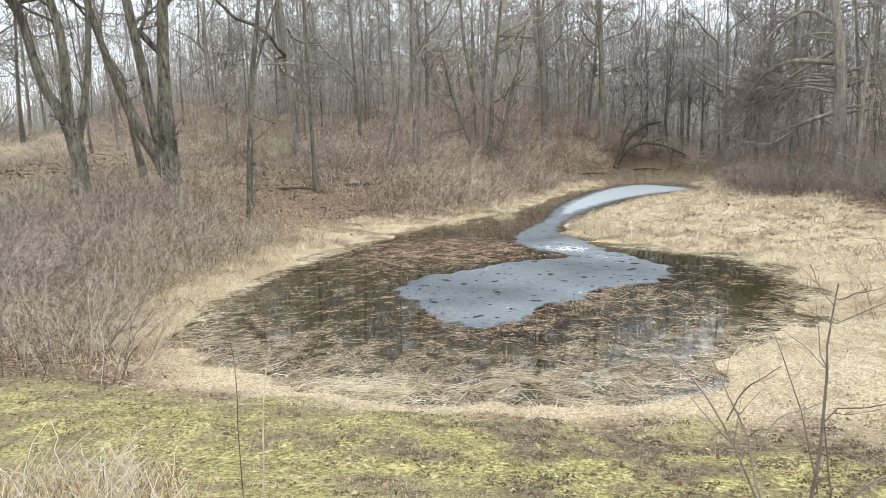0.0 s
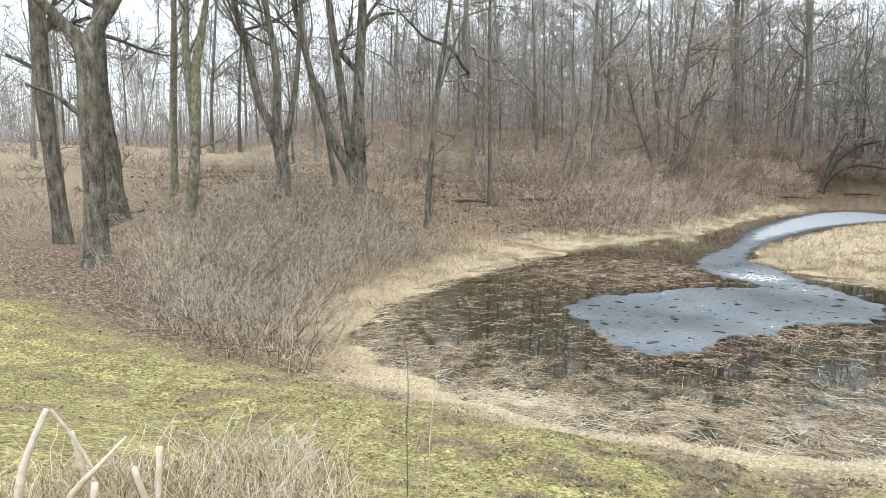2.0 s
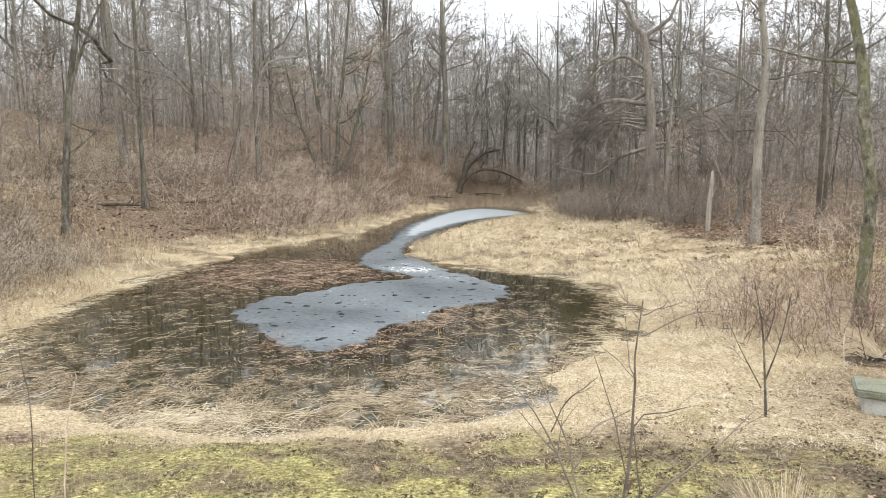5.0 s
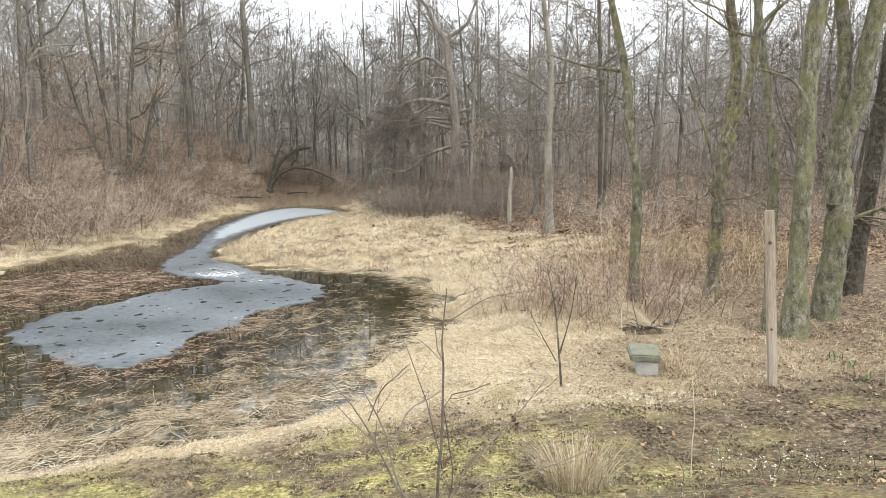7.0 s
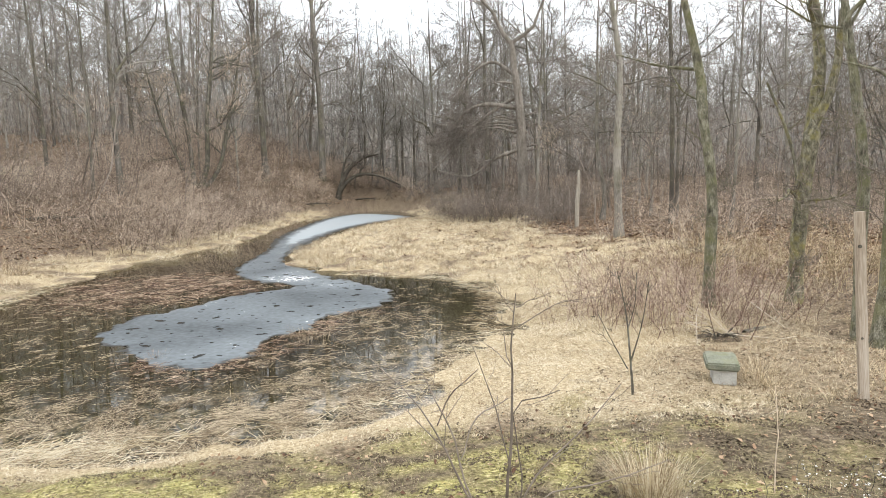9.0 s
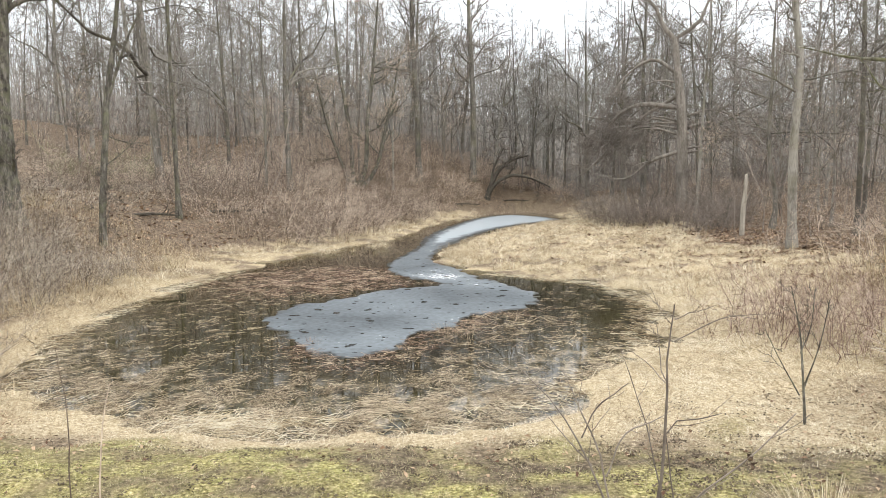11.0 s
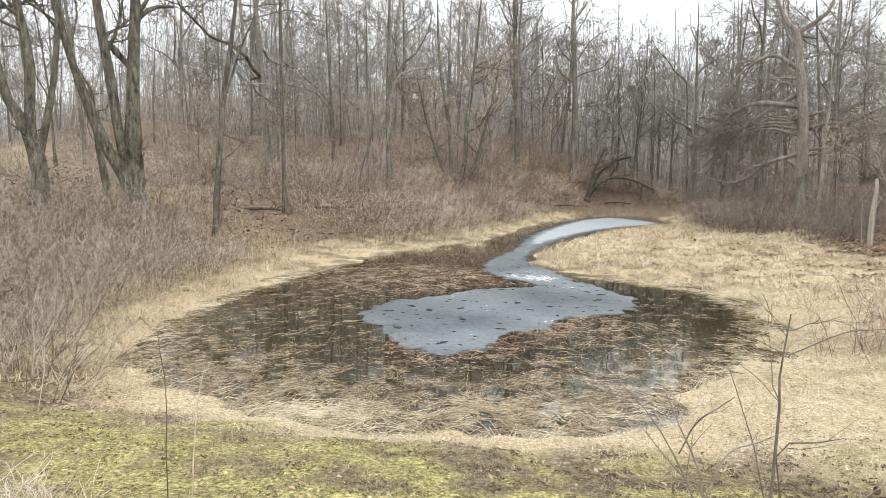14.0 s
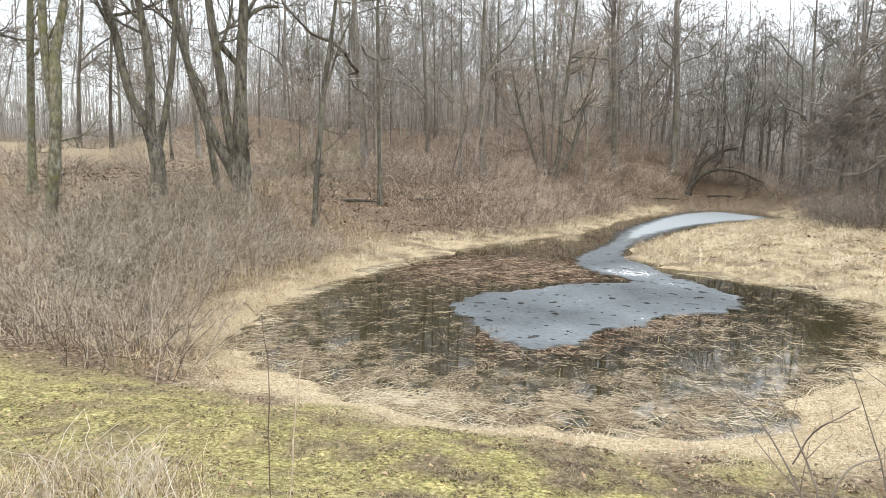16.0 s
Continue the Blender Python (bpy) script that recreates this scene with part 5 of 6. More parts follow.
def leaf_sheet(name, x, y, z, rng, size, label, mat=None):
    n = len(x)
    a = rng.uniform(0, 6.283, n)
    s = rng.uniform(size[0], size[1], n)
    u = np.stack([np.cos(a), np.sin(a), rng.normal(size=n) * 0.35], 1) * s[:, None]
    v = np.stack([-np.sin(a), np.cos(a), rng.normal(size=n) * 0.35], 1) * (s * 0.6)[:, None]
    c = np.stack([x, y, z + 0.3 * s], 1)
    lift = np.array([0, 0, 1.0]) * (0.35 * s)[:, None]
    p = np.stack([c - u, c - v * 0.9 + lift, c + v * 0.9 + lift, c + u], 1)
    mid = np.arange(n)[:, None] * 4
    tagged(new(name, mesh_of(name, p, mid + np.array([[0, 1, 3, 2]]), mat or LEAF)), label, "fallen leaves", kind="stuff")


x, y, z = spots_by(rng, (-17, 12, 2.5, 30), 42000, lambda x, y, d: (d > 0.5) * (1 - zones(x, y, d)[0]) * (1 - 0.75 * zones(x, y, d)[1]) * 0.9)
leaf_sheet("leaf_litter", x, y, z, rng, (0.014, 0.034), "brown curled leaves littering the ground")
x, y, z = spots_by(rng, (-12, 10, 2.6, 12), 70000, lambda x, y, d: (d > 0.8) * (0.25 + 0.7 * (x > 1.5)) * (0.2 + 0.8 * (waves(x, y, 1.2, 61) > 0)))
leaf_sheet("lawn_leaves", x, y, z, rng, (0.004, 0.012), "small brown leaf bits strewn over the bank")
x, y, z = spots_by(rng, (1.2, 10, 2.6, 8), 60000, lambda x, y, d: (d > 1.2) * ease(-0.1, 0.5, waves(x, y, 0.9, 68) + 0.7 * waves(x, y, 0.35, 69)) * (0.35 + 0.65 * ease(6.0, 5.2, y)))
leaf_sheet("dark_litter", x, y, z, rng, (0.006, 0.02), "dark wet leaf bits and soil crumbs on the bank", SOIL)
x, y, z = spots_by(rng, (-8, 2, 3.4, 6.3), 46000, lambda x, y, d: ease(0.15, 0.7, waves(x, y, 0.8, 73) + 0.7 * waves(x, y, 0.33, 74)) * (0.35 + 0.65 * ease(-3, -0.5, x)))
leaf_sheet("lawn_soil_crumbs", x, y, z, rng, (0.006, 0.018), "dark soil crumbs in the thin lawn", SOIL)
x, y, z = spots_by(rng, (-26, 30, 14, 70), 60000, lambda x, y, d: (d > 2.5) * (1 - zones(x, y, d)[0]))
leaf_sheet("wood_litter", x, y, z, rng, (0.04, 0.10), "brown leaf litter on the woodland floor")


x, y, z = spots_by(rng, (-10.5, -5.2, 6.2, 8.4), 9000, lambda x, y, d: (d > 0.4) * ease(6.1, 6.5, y) * (waves(x, y, 0.9, 67) > -0.4))
leaf_sheet("thicket_leaves", x, y, z, rng, (0.008, 0.02), "red-brown leaves caught at the thicket's foot")
x, y, z = spots_by(rng, (7, 24, 13, 34), 26000, lambda x, y, d: (d > 6) * (1 - zones(x, y, d)[0]))
leaf_sheet("red_leaf_litter", x, y, z, rng, (0.03, 0.07), "red-brown leaves under the edge trees")


def straws(name, x, y, rng, long, thick, mat, label, tilt=0.03, heading=None, up=0.0):
    n = len(x)
    a = rng.uniform(0, 6.283, n) if heading is None else heading + rng.normal(size=n) * 0.5
    lg = rng.uniform(long[0], long[1], n)
    b = np.stack([np.cos(a), np.sin(a), rng.normal(size=n) * tilt + up], 1)
    t = np.linspace(-0.5, 0.5, 2)
    p = np.stack([x, y, rng.uniform(0.0, 0.025, n)], 1)[:, None] + b[:, None] * (lg[:, None] * t)[..., None]
    r = rng.uniform(thick[0], thick[1], n)[:, None] * np.array([1, 0.7])
    tagged(new(name, mesh_of(name, *tubes(p, r, 3), mat)), label, "reeds", kind="stuff")


def on_pond(rng, n, keep, low=6.6, high=20):
    x, y = rng.uniform(-9, 5, n), rng.uniform(low, high, n)
    d, i = shore_distance(x, y), signed_distance(x, y, ICE_LINE)
    ok = (d < 0.1) & (rng.uniform(0, 1, n) < keep(x, y, d, i))
    return x[ok], y[ok]


# reed litter afloat: thick along the near shore, in rafts further out
def drift_of(x, y, seed):
    """The way that floating stems lie, turning slowly from place to place."""
    return 0.4 + 2.2 * waves(x, y, 1.8, seed)


x, y = on_pond(rng, 190000, lambda x, y, d, i: (i > 0.05) * np.clip(0.35 + 0.75 * waves(x, y, 1.2, 51) + 0.45 * waves(x, y, 0.5, 59), 0.03, 1) * ease(10.4, 7.0, y + 0.6 * waves(x, y, 3.0, 55)), 6.6, 11)
straws("near_reed_litter", x, y, rng, (0.04, 0.24), (0.001, 0.0024), REED, "dead reeds matted on the near water", 0.08, drift_of(x, y, 54))
x, y = on_pond(rng, 90000, lambda x, y, d, i: (i > 0.1) * ease(8.0, 9.5, y) * ease(19, 15, y) * np.clip(0.02 + 0.6 * waves(x, y, 1.2, 52) + 0.6 * waves(x, y, 0.45, 58), 0.02, 1) * 0.62)
straws("reed_rafts", x, y, rng, (0.04, 0.28), (0.0012, 0.0028), REED, "loose rafts of dead reeds on dark water", 0.06, drift_of(x, y, 56))
x, y = on_pond(rng, 70000, lambda x, y, d, i: 0.55 * (i > 0.05) * (0.25 + 0.75 * (waves(x, y, 1.1, 57) > -0.1)) * np.exp(-(((x + 5.0) / 2.7) ** 2 + ((y - 18.4) / 2.7) ** 2) ** 2), 6.6, 23)
straws("red_reed_raft", x, y, rng, (0.1, 0.5), (0.003, 0.0065), REED_RED, "red-brown raft of broken reeds", 0.1)
x, y = on_pond(rng, 60000, lambda x, y, d, i: (d > -0.55) * (i > 0.1) * (0.5 + 0.5 * (waves(x, y, 1.0, 53) > 0)) * 0.5)
straws("shore_reed_litter", x, y, rng, (0.12, 0.55), (0.0016, 0.005), STRAW, "pale straw fringing the water's edge")
# dark broken reeds frozen in along the ice's near rim
x, y = on_pond(rng, 60000, lambda x, y, d, i: (i > -0.05) * ease(0.9, 0.1, i) * ease(-3.9, -3.0, x) * ease(14.6, 13, y) * (waves(x, y, 0.6, 62) > -0.3))
straws("ice_rim_litter", x, y, rng, (0.06, 0.35), (0.002, 0.0045), REED_RED, "dark broken reeds along the ice's rim", 0.14)
x, y = on_pond(rng, 60000, lambda x, y, d, i: 0.5 * ease(0.0, 0.3, i) * np.exp(-(((x - 0.3) / 1.5) ** 2 + ((y - 12.4) / 1.6) ** 2) ** 2) * (waves(x, y, 0.8, 63) > -0.2))
straws("broken_reed_patch", x, y, rng, (0.08, 0.45), (0.0016, 0.004), REED, "tawny broken reeds standing askew in the water", 0.3)
# heap of pale cut reeds at the near water's edge
x, y = rng.normal(-3.0, 0.5, 600), rng.normal(7.14, 0.2, 600)
straws("reed_heap", x, y, rng, (0.12, 0.5), (0.0016, 0.0042), STRAW, "heap of pale broken reeds at the water's edge", 0.12, 0.35 + 0.8 * rng.normal(size=600), 0.02)

# ---- posts ----
def post(x, y, tall, lean_side, turn, label):
    ob = new("wooden_post")
    ob.matrix_world = pose(x, y, ground_at(x, y) - 0.05, 0, lean_side, turn)
    tagged(ob, label, "post", "square wooden posts")
    bm = bmesh.new()
    bmesh.ops.create_cube(bm, size=1)
    bmesh.ops.scale(bm, vec=(0.09, 0.09, tall), verts=bm.verts)
    bmesh.ops.translate(bm, vec=(0, 0, tall / 2), verts=bm.verts)
    bmesh.ops.bevel(bm, geom=list(bm.edges), offset=0.006, segments=2, affect="EDGES")
    part("shaft", bm_mesh("shaft", bm, POST_WOOD), ob)
    for k, z in enumerate((tall - 0.35, tall - 1.3)):
        bm = bmesh.new()
        bmesh.ops.create_uvsphere(bm, u_segments=10, v_segments=6, radius=0.02 - 0.006 * k)
        bmesh.ops.scale(bm, vec=(1, 0.25, 1), verts=bm.verts)
        part("knot", bm_mesh("knot", bm, BARK_DARK, True), ob, "dark knot", pose(-0.01, -0.044, z))
    return ob


post(5.34, 5.54, 2.0, -3.6, -30, "weathered square wooden post, leaning, in grass")
post(6.36, 5.00, 2.05, -1.5, -38, "tan square wooden post at the lawn's edge")

# ---- concrete block with a mossy cap ----
block = new("concrete_marker")
block.matrix_world = pose(4.54, 6.83, ground_at(4.54, 6.83) - 0.05, 4, 0, -26)
tagged(block, "squat pale concrete block under a mossy slab", "concrete block")
bm = bmesh.new()
bmesh.ops.create_cube(bm, size=1)
bmesh.ops.scale(bm, vec=(0.26, 0.36, 0.26), verts=bm.verts)
bmesh.ops.bevel(bm, geom=list(bm.edges), offset=0.015, segments=2, affect="EDGES")
part("base", bm_mesh("base", bm, CONCRETE), block, "pale bare concrete", pose(0.03, 0, 0.12))
bm = bmesh.new()
bmesh.ops.create_cube(bm, size=1)
bmesh.ops.scale(bm, vec=(0.37, 0.46, 0.09), verts=bm.verts)
bmesh.ops.bevel(bm, geom=list(bm.edges), offset=0.018, segments=2, affect="EDGES")
part("cap", bm_mesh("cap", bm, CAP_STONE), block, "green mossy slab", pose(0, 0, 0.295))


# ---- young plants close to the eye ----
def wand_plant(name, x, y, stems, mat, label, category, seed, twigs=2):
    """A bare young plant of a few wands given by (sideways, away, up, radius) points."""
    rng = np.random.default_rng(seed)
    ob = new(name)
    ob.matrix_world = pose(x, y, ground_at(x, y), 0, 0, -math.degrees(math.atan2(x, y)))
    tagged(ob, label, category)
    lines, rads = [], []
    for st in stems:
        q = resampled(st, 10)
        lines.append(q[:, :3] + np.cumsum(rng.normal(size=(10, 3)), 0) * 0.004)
        rads.append(np.maximum(0.75 * q[:, 3], 0.0015))
        part("stem", mesh_of("stem", *tubes(lines[-1][None], rads[-1][None], 6), mat), ob)
    if twigs:
        p, r = np.stack(lines), np.stack(rads)
        p1, r1 = grow(p, r, twigs, rng, 0.35, 0.95, 0.3, (30, 65), 0.3, 0.12, 6, 0.6, 0.0015)
        for line, rad in zip(p1, r1):
            part("twig", mesh_of("twig", *tubes(line[None], rad[None], 5), mat), ob)
    return ob


LEAF_DARK = material("withered_leaf", [(0.035, 0.022, 0.015), (0.08, 0.052, 0.034), (0.14, 0.095, 0.06)], (20, 90), 0.8, 0.2)
young_shrub = wand_plant("young_shrub", 1.0, 3.46, [
    [(-0.04, 0, -0.05, 0.015), (-0.03, 0, 0.14, 0.014), (0.01, 0, 0.72, 0.011), (0.02, 0.02, 0.93, 0.0093), (0.01, 0, 1.07, 0.0078), (0.04, 0, 1.43, 0.0045)],
    [(0.04, 0, 1.33, 0.0045), (0.15, -0.04, 1.39, 0.0031), (0.26, -0.1, 1.44, 0.002)], [(0.03, 0, 1.21, 0.0045), (0.29, 0.08, 1.34, 0.0031), (0.58, 0.15, 1.39, 0.0016)],
    [(0.03, 0, 1.21, 0.0031), (-0.15, 0.05, 1.29, 0.0016)], [(0.04, 0, 1.33, 0.0031), (-0.16, -0.05, 1.48, 0.0016)],
    [(-0.1, 0, -0.05, 0.01), (-0.27, 0.05, 0.14, 0.0093), (-0.4, 0.1, 0.4, 0.0078), (-0.56, 0.12, 0.67, 0.006), (-0.86, 0.15, 0.97, 0.003)],
    [(-0.08, 0.02, -0.05, 0.01), (-0.23, -0.05, 0.14, 0.0093), (-0.34, -0.08, 0.55, 0.0078), (-0.47, -0.1, 0.86, 0.0047), (-0.54, -0.1, 1.0, 0.003)],
    [(-0.47, 0.11, 0.55, 0.006), (-0.37, 0.05, 0.79, 0.006), (-0.22, 0, 0.96, 0.003)], [(-0.3, -0.07, 0.42, 0.006), (-0.17, -0.1, 0.72, 0.006), (-0.05, -0.14, 0.79, 0.0047), (-0.01, -0.15, 0.82, 0.003)],
    [(0.0, 0, 0.3, 0.007), (-0.04, 0.04, 0.44, 0.006), (-0.12, 0.1, 0.76, 0.0047), (-0.27, 0.15, 1.17, 0.0018)],
    [(0.0, 0.02, -0.05, 0.0065), (0.06, 0.05, 0.15, 0.0062), (0.04, 0.05, 0.44, 0.006), (0.05, 0.05, 0.73, 0.0047), (0.22, 0.08, 0.77, 0.0047), (0.3, 0.1, 0.8, 0.003)],
    [(0.02, 0, -0.05, 0.008), (0.08, -0.03, 0.19, 0.0078), (0.22, -0.08, 0.44, 0.006), (0.37, -0.1, 0.6, 0.006), (0.62, -0.12, 0.93, 0.003)],
    [(0.05, 0, 0.0, 0.007), (0.22, -0.1, 0.26, 0.006), (0.46, -0.12, 0.33, 0.006), (0.9, -0.1, 0.48, 0.003)], [(-0.4, 0.1, 0.4, 0.006), (-0.67, 0.14, 0.63, 0.003)]],
    TWIG, "bare young shrub with crooked brown wands", "shrub", 5, 3)
for k, (u, w) in enumerate([(0.42, 0.66), (0.44, 0.62)]):
    bm = bmesh.new()
    bmesh.ops.create_grid(bm, x_segments=4, y_segments=6, size=0.5)
    for v in bm.verts:
        half = max(0.05, 1 - (2 * v.co.y) ** 2)
        v.co = Vector((v.co.x * 0.03 * half, 0.009 * math.sin(9 * v.co.y + k) + 0.3 * abs(v.co.x) * 0.04, v.co.y * 0.055))
    part("dead_leaf", bm_mesh("dead_leaf", bm, LEAF_DARK, True), young_shrub, "curled brown dead leaf", pose(u, -0.12, w, 10, 25 * k, 40 * k))
wand_plant("thin_stalk", -1.98, 3.07, [[(-0.06, 0, -0.05, 0.006), (-0.04, 0, 0.21, 0.006), (0, 0, 0.72, 0.005), (0.05, 0, 0.92, 0.003)], [(-0.16, 0.05, -0.05, 0.0045), (-0.16, 0.05, 0.4, 0.0045), (-0.16, 0.05, 0.8, 0.004), (-0.19, 0.05, 1.12, 0.0025)]],
           BRUSH_RED, "two thin upright bare stalks on the lawn's bank", "stalk", 6, 0)
wand_plant("thin_stalk", 2.82, 3.55, [[(0.01, 0, -0.05, 0.006), (0.01, 0, 0.2, 0.0055), (0.02, 0, 0.5, 0.0045), (0, 0, 0.76, 0.003)]], BRUSH_RED, "single reddish upright bare stalk", "stalk", 7, 1)


def seed_stalk(x, y, seed):
    """A withered dark stalk with small white seed tufts."""
    rng = np.random.default_rng(seed)
    tall = rng.uniform(0.06, 0.24)
    ob = wand_plant("withered_stalk", x, y, [[(0, 0, -0.03, 0.003), (0.02, 0.01, tall * 0.6, 0.0025), (0.01 + rng.normal() * 0.03, 0, tall, 0.0015)]], BARK,
                    "withered dark stalk with white seed tufts", "stalk", seed, 2)
    tagged(ob, group="withered stalks")
    for k in range(6):
        bm = bmesh.new()
        bmesh.ops.create_icosphere(bm, subdivisions=1, radius=rng.uniform(0.0025, 0.005))
        for v in bm.verts:
            v.co = Vector((v.co.x * rng.uniform(0.5, 1.6), v.co.y * rng.uniform(0.5, 1.6), v.co.z * rng.uniform(1.0, 4.0)))
        part("seed_tuft", bm_mesh("seed_tuft", bm, SEED), ob, "", pose(rng.normal() * 0.05, rng.normal() * 0.05, tall * rng.uniform(0.2, 1.0), rng.uniform(0, 90), rng.uniform(0, 90), 0))


SEED = material("white_seed_fluff", [(0.6, 0.6, 0.58), (0.75, 0.75, 0.73), (0.85, 0.85, 0.84)], (20, 90), 0.9, 0)
rng = np.random.default_rng(31)
for k in range(16):
    seed_stalk(rng.uniform(2.3, 3.9), rng.uniform(2.9, 3.9), 200 + k)


# ---- clump of cut dead stalks and tangled dry stems ----
def stalk_clump():
    rng = np.random.default_rng(12)
    ob = new("dead_stalk_clump")
    ob.matrix_world = pose(-2.42, 1.56, ground_at(-2.42, 1.56), 0, 0, 57)
    tagged(ob, "bleached cut stalks in a tangle of dry stems", "dead plant")
    stalks = [[(-0.5, 0.0, 0.0, 0.016), (-0.46, 0, 0.37, 0.0148), (-0.37, 0, 0.59, 0.0114)], [(-0.02, 0, -0.05, 0.015), (0, 0, 0.11, 0.0136), (0.02, 0, 0.36, 0.0125)],
              [(-0.4, 0.1, 0.0, 0.017), (-0.32, 0.05, 0.19, 0.0155), (-0.17, 0, 0.36, 0.009), (-0.1, 0, 0.43, 0.0057)], [(0.05, 0.05, -0.05, 0.016), (-0.04, 0.03, 0.12, 0.0155), (-0.08, 0, 0.29, 0.0114)],
              [(-0.25, -0.05, -0.05, 0.015), (-0.23, -0.05, 0.2, 0.0148), (-0.22, -0.05, 0.28, 0.0125)], [(-0.22, 0.1, 0.0, 0.012), (-0.28, 0.1, 0.34, 0.0114), (-0.3, 0.1, 0.45, 0.01)],
              [(-0.36, 0.02, 0.58, 0.008), (-0.29, 0.05, 0.44, 0.0062), (-0.2, 0.08, 0.2, 0.006)]]
    for st in stalks:
        q = resampled(st, 8)
        v, f = tubes(q[None, :, :3], q[None, :, 3] * (1 + 0.06 * rng.normal(size=8)), 8)
        end = len(v) - 8
        f = np.concatenate([f, [[end, end + 1, end + 2, end + 3], [end, end + 3, end + 4, end + 5], [end, end + 5, end + 6, end + 7]]])
        part("stalk", mesh_of("stalk", v, f, STALK), ob)
    n = 1500
    a, foot = rng.uniform(0, 6.283, n), np.stack([rng.uniform(-1.0, 0.8, n), rng.uniform(-0.5, 0.7, n)], 1)
    long, t = rng.uniform(0.1, 0.42, n) * rng.uniform(0.4, 1.0, n), np.linspace(0, 1, 6)
    reach = rng.uniform(0.2, 1.0, n)[:, None] * long[:, None] * t ** 1.3
    p = np.stack([foot[:, :1] + np.cos(a)[:, None] * reach, foot[:, 1:] + np.sin(a)[:, None] * reach, long[:, None] * (t - rng.uniform(0.0, 0.5, n)[:, None] * t * t) * 0.9 - 0.03], -1)
    p[:, 1:] += np.cumsum(rng.normal(size=(n, 5, 3)), 1) * 0.012
    r = rng.uniform(0.0008, 0.003, n)[:, None] * np.linspace(1, 0.5, 6)
    part("dry_tangle", mesh_of("dry_tangle", *tubes(p, r, 3), STALK), ob, kind="stuff")
    n = 7000
    a, foot = rng.uniform(0, 6.283, n), np.stack([1.0 - 2.3 * rng.uniform(0, 1, n) ** 0.8, rng.uniform(-0.7, 0.6, n)], 1)
    long, t, lean = rng.uniform(0.08, 0.34, n), np.linspace(0, 1, 3), rng.uniform(0.1, 1.2, n)
    reach = lean[:, None] * long[:, None] * t ** 1.3
    p = np.stack([foot[:, :1] + np.cos(a)[:, None] * reach, foot[:, 1:] + np.sin(a)[:, None] * reach, long[:, None] * (t - 0.35 * t * t) * 1.1 - 0.02 - 0.22 * np.maximum(foot[:, :1] - 0.1, 0)], -1)
    w = rng.uniform(0.002, 0.005, n)[:, None] * np.array([1, 0.8, 0.2])
    part("dry_grass", mesh_of("dry_grass", *ribbons(p, w, np.stack([-np.sin(a), np.cos(a), 0 * a], 1)), TAN_GRASS), ob, kind="stuff")


stalk_clump()


def grass_clump(x, y, n, tall, spread, mat, label, seed, lying=0.7):
    """A standing clump of dry grass stems."""
    rng = np.random.default_rng(seed)
    a, foot = rng.uniform(0, 6.283, n), spread * 0.5 * np.sqrt(rng.uniform(0, 1, n))
    long, lean, t = tall * rng.uniform(0.4, 1.1, n), lying * rng.uniform(0.07, 1, n), np.linspace(0, 1, 4)
    reach = foot[:, None] + lean[:, None] * long[:, None] * t ** 1.6
    p = np.stack([np.cos(a)[:, None] * reach, np.sin(a)[:, None] * reach, long[:, None] * (t - 0.3 * lean[:, None] * t * t) - 0.02], -1)
    w = rng.uniform(0.0014, 0.0034, n)[:, None] * np.array([1, 0.9, 0.8, 0.3])
    ob = new("grass_clump", mesh_of("grass_clump", *ribbons(p, w, np.stack([-np.sin(a), np.cos(a), 0 * a], 1)), mat))
    ob.matrix_world = pose(x, y, max(ground_at(x, y), 0.0))
    return tagged(ob, label, "grass clump", kind="stuff")


grass_clump(2.05, 3.75, 900, 0.38, 0.42, STRAW, "standing clump of tan dry grass", 3, 0.75)
grass_clump(5.0, 6.5, 420, 0.2, 0.4, TAN_GRASS, "low flattened clump of dry grass", 4, 2.8)
for k in range(9):
    grass_clump(-1.45 + 0.16 * k + 0.1 * math.sin(5 * k), 23.6 - 0.1 * k + 0.7 * math.sin(3 * k), 190, 0.62, 0.6, STRAW, "upright pale tuft at the reed meadow's tip", 20 + k, 0.6)
grass_clump(-0.75, 11.75, 110, 0.3, 0.5, REED, "tawny clump of reeds frozen in the ice's rim", 6)
grass_clump(-0.35, 11.2, 90, 0.22, 0.7, REED, "tawny clump of reeds frozen in the ice's rim", 7)
grass_clump(-3.1, 10.95, 50, 0.16, 0.4, REED_RED, "low dark clump of reeds in the ice's rim", 8)
grass_clump(5.1, 6.9, 320, 0.3, 0.5, TAN_GRASS, "low flattened clump of dry grass", 5, 1.9)


def sprout(x, y, seed):
    rng = np.random.default_rng(seed)
    ob = new("bulb_sprout")
    ob.matrix_world = pose(x, y, ground_at(x, y))
    tagged(ob, "fresh green bulb leaves pushing through litter", "sprout", "green bulb sprouts")
    for k in range(12):
        a, ln, lg = rng.uniform(0, 6.283), rng.uniform(0.1, 0.7), rng.uniform(0.06, 0.13)
        t = np.linspace(0, 1, 4)
        c = rng.normal(size=2) * 0.06
        p = np.stack([c[0] + math.cos(a) * lg * ln * t, c[1] + math.sin(a) * lg * ln * t, lg * (t - 0.3 * ln * t * t) - 0.01], -1)[None]
        part("leaf", mesh_of("leaf", *ribbons(p, np.array([[0.012, 0.013, 0.011, 0.002]]), np.array([[-math.sin(a), math.cos(a), 0.2]])), SPROUT), ob)


sprout(6.35, 5.3, 1)
sprout(6.9, 6.0, 2)
sprout(7.1, 6.4, 3)


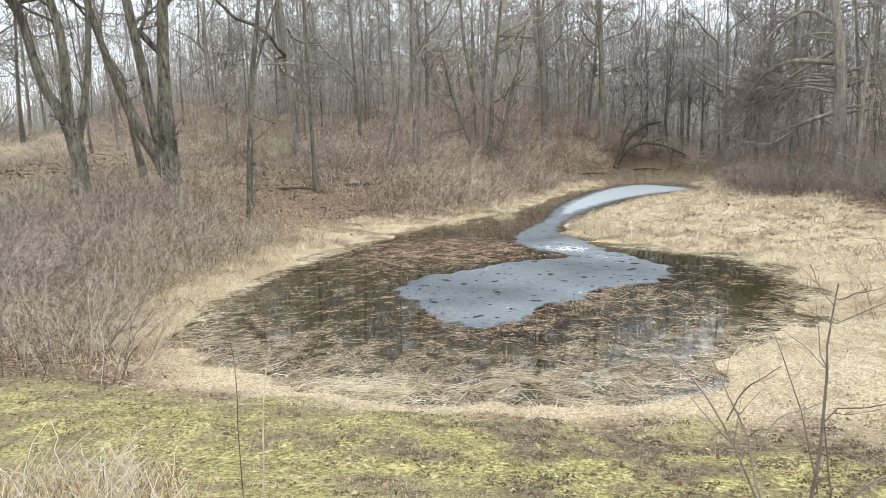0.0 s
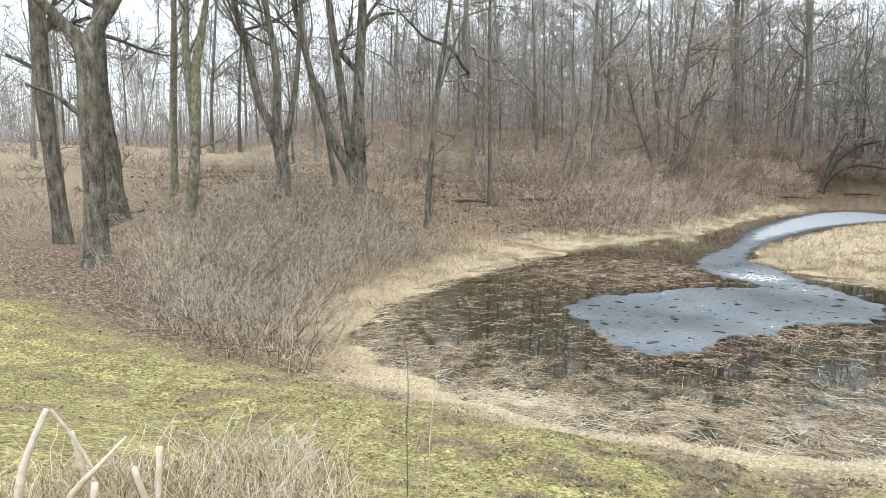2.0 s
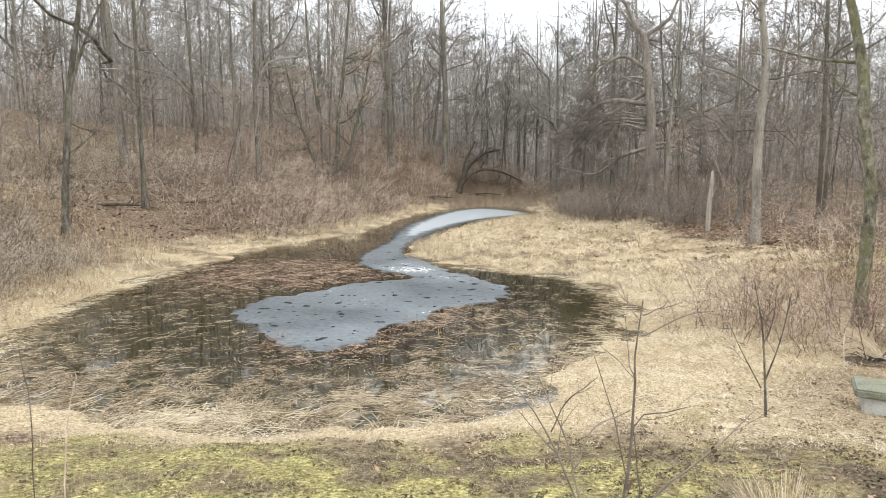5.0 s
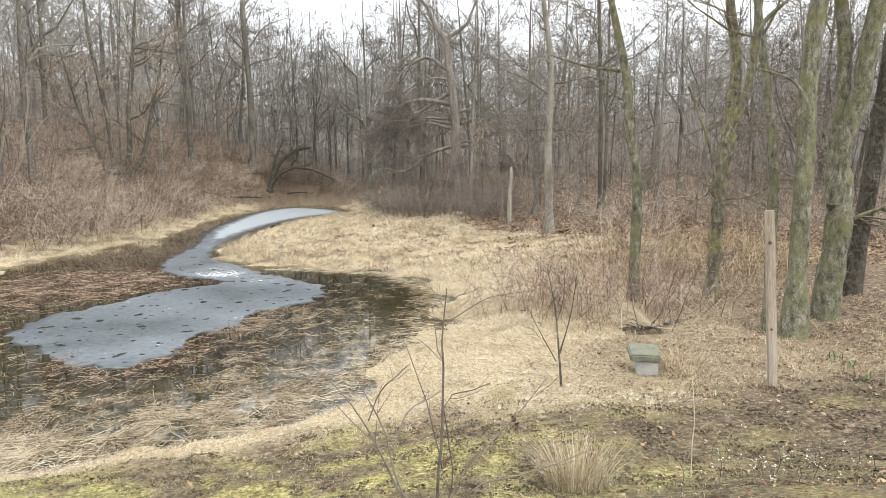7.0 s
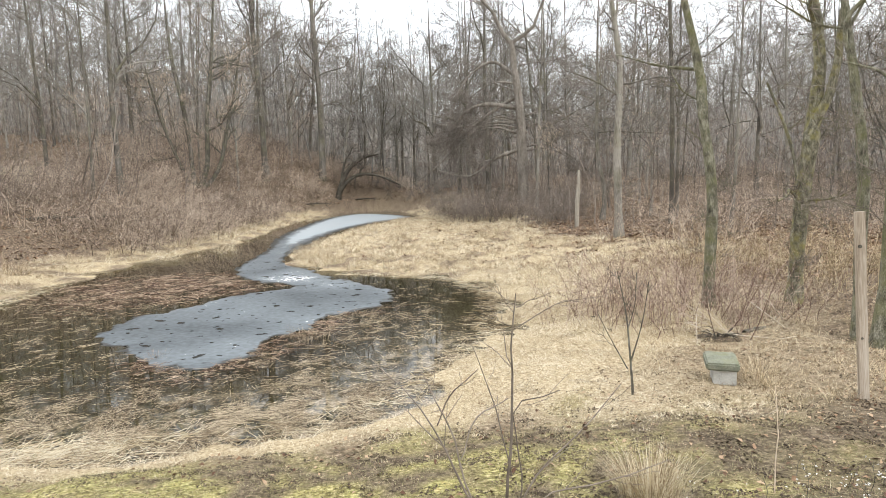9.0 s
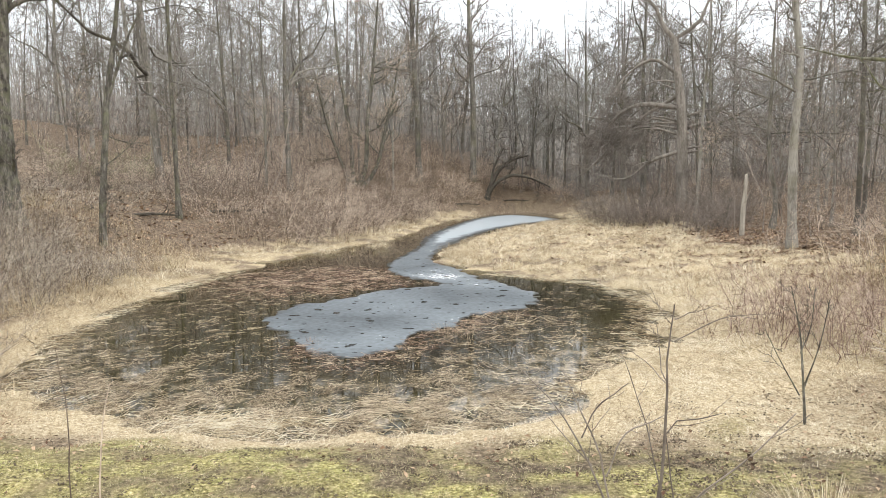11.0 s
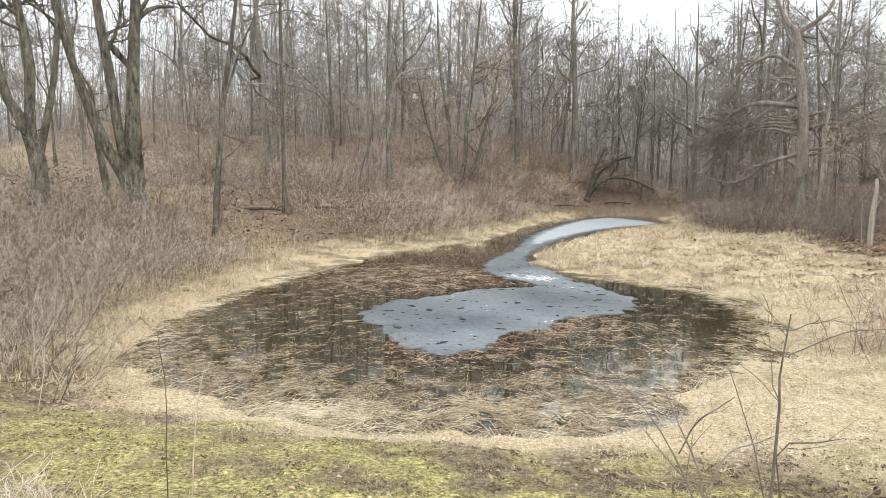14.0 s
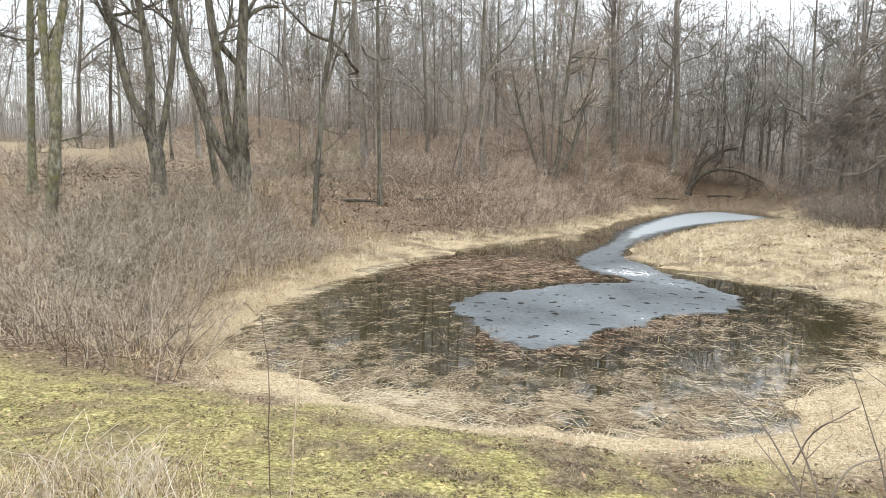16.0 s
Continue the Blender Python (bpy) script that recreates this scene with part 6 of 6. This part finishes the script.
# ---- soil and roots in the dark hollow, and lying log by the shrubs ----
def lump(name, x, y, size, mat, label, category, seed, turn=0.0, sink=0.3):
    rng = np.random.default_rng(seed)
    bm = bmesh.new()
    bmesh.ops.create_icosphere(bm, subdivisions=3, radius=1)
    for v in bm.verts:
        k = 1 + 0.28 * noise.noise(v.co * 1.7 + Vector((seed, 0, 0))) + 0.14 * noise.noise(v.co * 5 + Vector((0, seed, 0)))
        v.co = Vector((v.co.x * size[0], v.co.y * size[1], v.co.z * size[2])) * k
    ob = new(name, bm_mesh(name, bm, mat, True))
    ob.matrix_world = pose(x, y, ground_at(x, y) + size[2] * (1 - sink) - size[2] * 0.5, 0, 0, turn)
    return tagged(ob, label, category)


# dark soil colour also stands for the shade in the hollow under the shrubs
roots = lump("root_mound", 5.75, 8.75, (0.34, 0.3, 0.06), SOIL, "dark soil and roots in the shaded hollow", "root mound", 3)
root_rng = np.random.default_rng(9)
for k in range(22):
    a, reach = root_rng.uniform(0, 6.283), root_rng.uniform(0.12, 0.4)
    q = resampled([(0.1 * math.cos(a), 0.08 * math.sin(a), 0.04, 0.009), (reach * 0.6 * math.cos(a), reach * 0.6 * math.sin(a), root_rng.uniform(0.03, 0.16), 0.008),
                   (reach * math.cos(a + 0.4), reach * math.sin(a + 0.4), root_rng.uniform(-0.02, 0.12), 0.003)], 6)
    part("root", mesh_of("root", *tubes(q[None, :, :3], q[None, :, 3], 5), BARK_DARK), roots)
log = new("fallen_log")
log.matrix_world = pose(6.6, 9.0, ground_at(6.6, 9.0) + 0.0, 0, 0, 20)
tagged(log, "short dark rotting log lying in straw", "log")
lq = resampled([(-0.35, 0, 0, 0.05), (0, 0.03, 0.01, 0.045), (0.4, -0.02, -0.01, 0.03)], 9)
part("bark", mesh_of("bark", *tubes(lq[None, :, :3], lq[None, :, 3] * (1 + 0.08 * np.sin(np.arange(9) * 2.3)), 9), BARK), log)


# ---- bent bundle of pale reeds by the dark hollow ----
def reed_fan(x, y, seed):
    rng = np.random.default_rng(seed)
    ob = new("bent_reed_bundle")
    ob.matrix_world = pose(x, y, ground_at(x, y), 0, 0, -math.degrees(math.atan2(x, y)))
    tagged(ob, "bundle of pale broken reeds bent to one side", "reeds")
    for k in range(28):
        reach, tall = rng.uniform(0.2, 0.75), rng.uniform(0.1, 0.5)
        q = resampled([(rng.normal() * 0.08, rng.normal() * 0.1, -0.02, 0.006), (-reach * 0.5, rng.normal() * 0.1, tall * 0.6, 0.005), (-reach, rng.normal() * 0.15, tall, 0.003)], 5)
        part("reed", mesh_of("reed", *tubes(q[None, :, :3], q[None, :, 3], 5), STRAW if k % 3 else STALK), ob)


reed_fan(5.95, 8.75, 3)
reed_fan(6.1, 9.1, 4)


# ---- pale canes lying about the shrubs ----
def fallen_cane(x, y, turn, tilt, long, seed):
    """A dry reed cane, one end on the ground and the other propped in the shrubs."""
    rng = np.random.default_rng(seed)
    ob = new("fallen_cane")
    ob.matrix_world = pose(x, y, ground_at(x, y) + 0.01, 0, -tilt, turn)
    tagged(ob, "long pale dry cane propped in the shrubs", "cane", "fallen canes")
    q = resampled([(0, 0, 0, 0.006), (long * 0.5, rng.normal() * 0.04, rng.normal() * 0.03, 0.0055), (long, rng.normal() * 0.08, rng.normal() * 0.05, 0.003)], 7)
    part("stem", mesh_of("stem", *tubes(q[None, :, :3], q[None, :, 3], 6), STALK), ob)


for k, (x, y, turn, tilt, long) in enumerate([(7.0, 8.9, 125, 30, 1.2), (6.5, 8.5, 160, 9, 1.3), (7.5, 9.6, 110, 40, 0.9), (5.3, 8.6, 60, 25, 1.0), (6.2, 8.3, 15, 4, 1.1)]):
    fallen_cane(x, y, turn, tilt, long, 340 + k)


# ---- fallen branches along the far bank ----
def fallen_branch(x, y, turn, long, seed):
    rng = np.random.default_rng(seed)
    ob = new("fallen_branch")
    ob.matrix_world = pose(x, y, ground_at(x, y) + 0.06, 0, 0, turn)
    tagged(ob, "dark fallen branch lying at the brush's foot", "branch", "fallen branches")
    q = resampled([(-long / 2, 0, 0.02, 0.07), (0, 0.1, 0.12, 0.06), (long / 2, -0.05, 0.05, 0.025)], 9)
    part("stem", mesh_of("stem", *tubes(q[None, :, :3], q[None, :, 3], 7), BARK_DARK), ob)
    p1, r1 = grow(q[None, :, :3], q[None, :, 3], 5, rng, 0.3, 1.0, 0.35, (30, 70), 0.3, 0.2, 5, 0.5)
    for a, b in zip(p1, r1):
        part("side_branch", mesh_of("side_branch", *tubes(a[None], b[None], 5), BARK_DARK), ob)


for k, (x, y, turn, long) in enumerate([(-11.8, 28.0, 40, 3.2), (-10.6, 31.5, 70, 2.6), (-12.9, 23.5, 20, 2.2), (-2.5, 58.5, 10, 3.5), (2.6, 63.0, -20, 3.0)]):
    fallen_branch(x, y, turn, long, 300 + k)
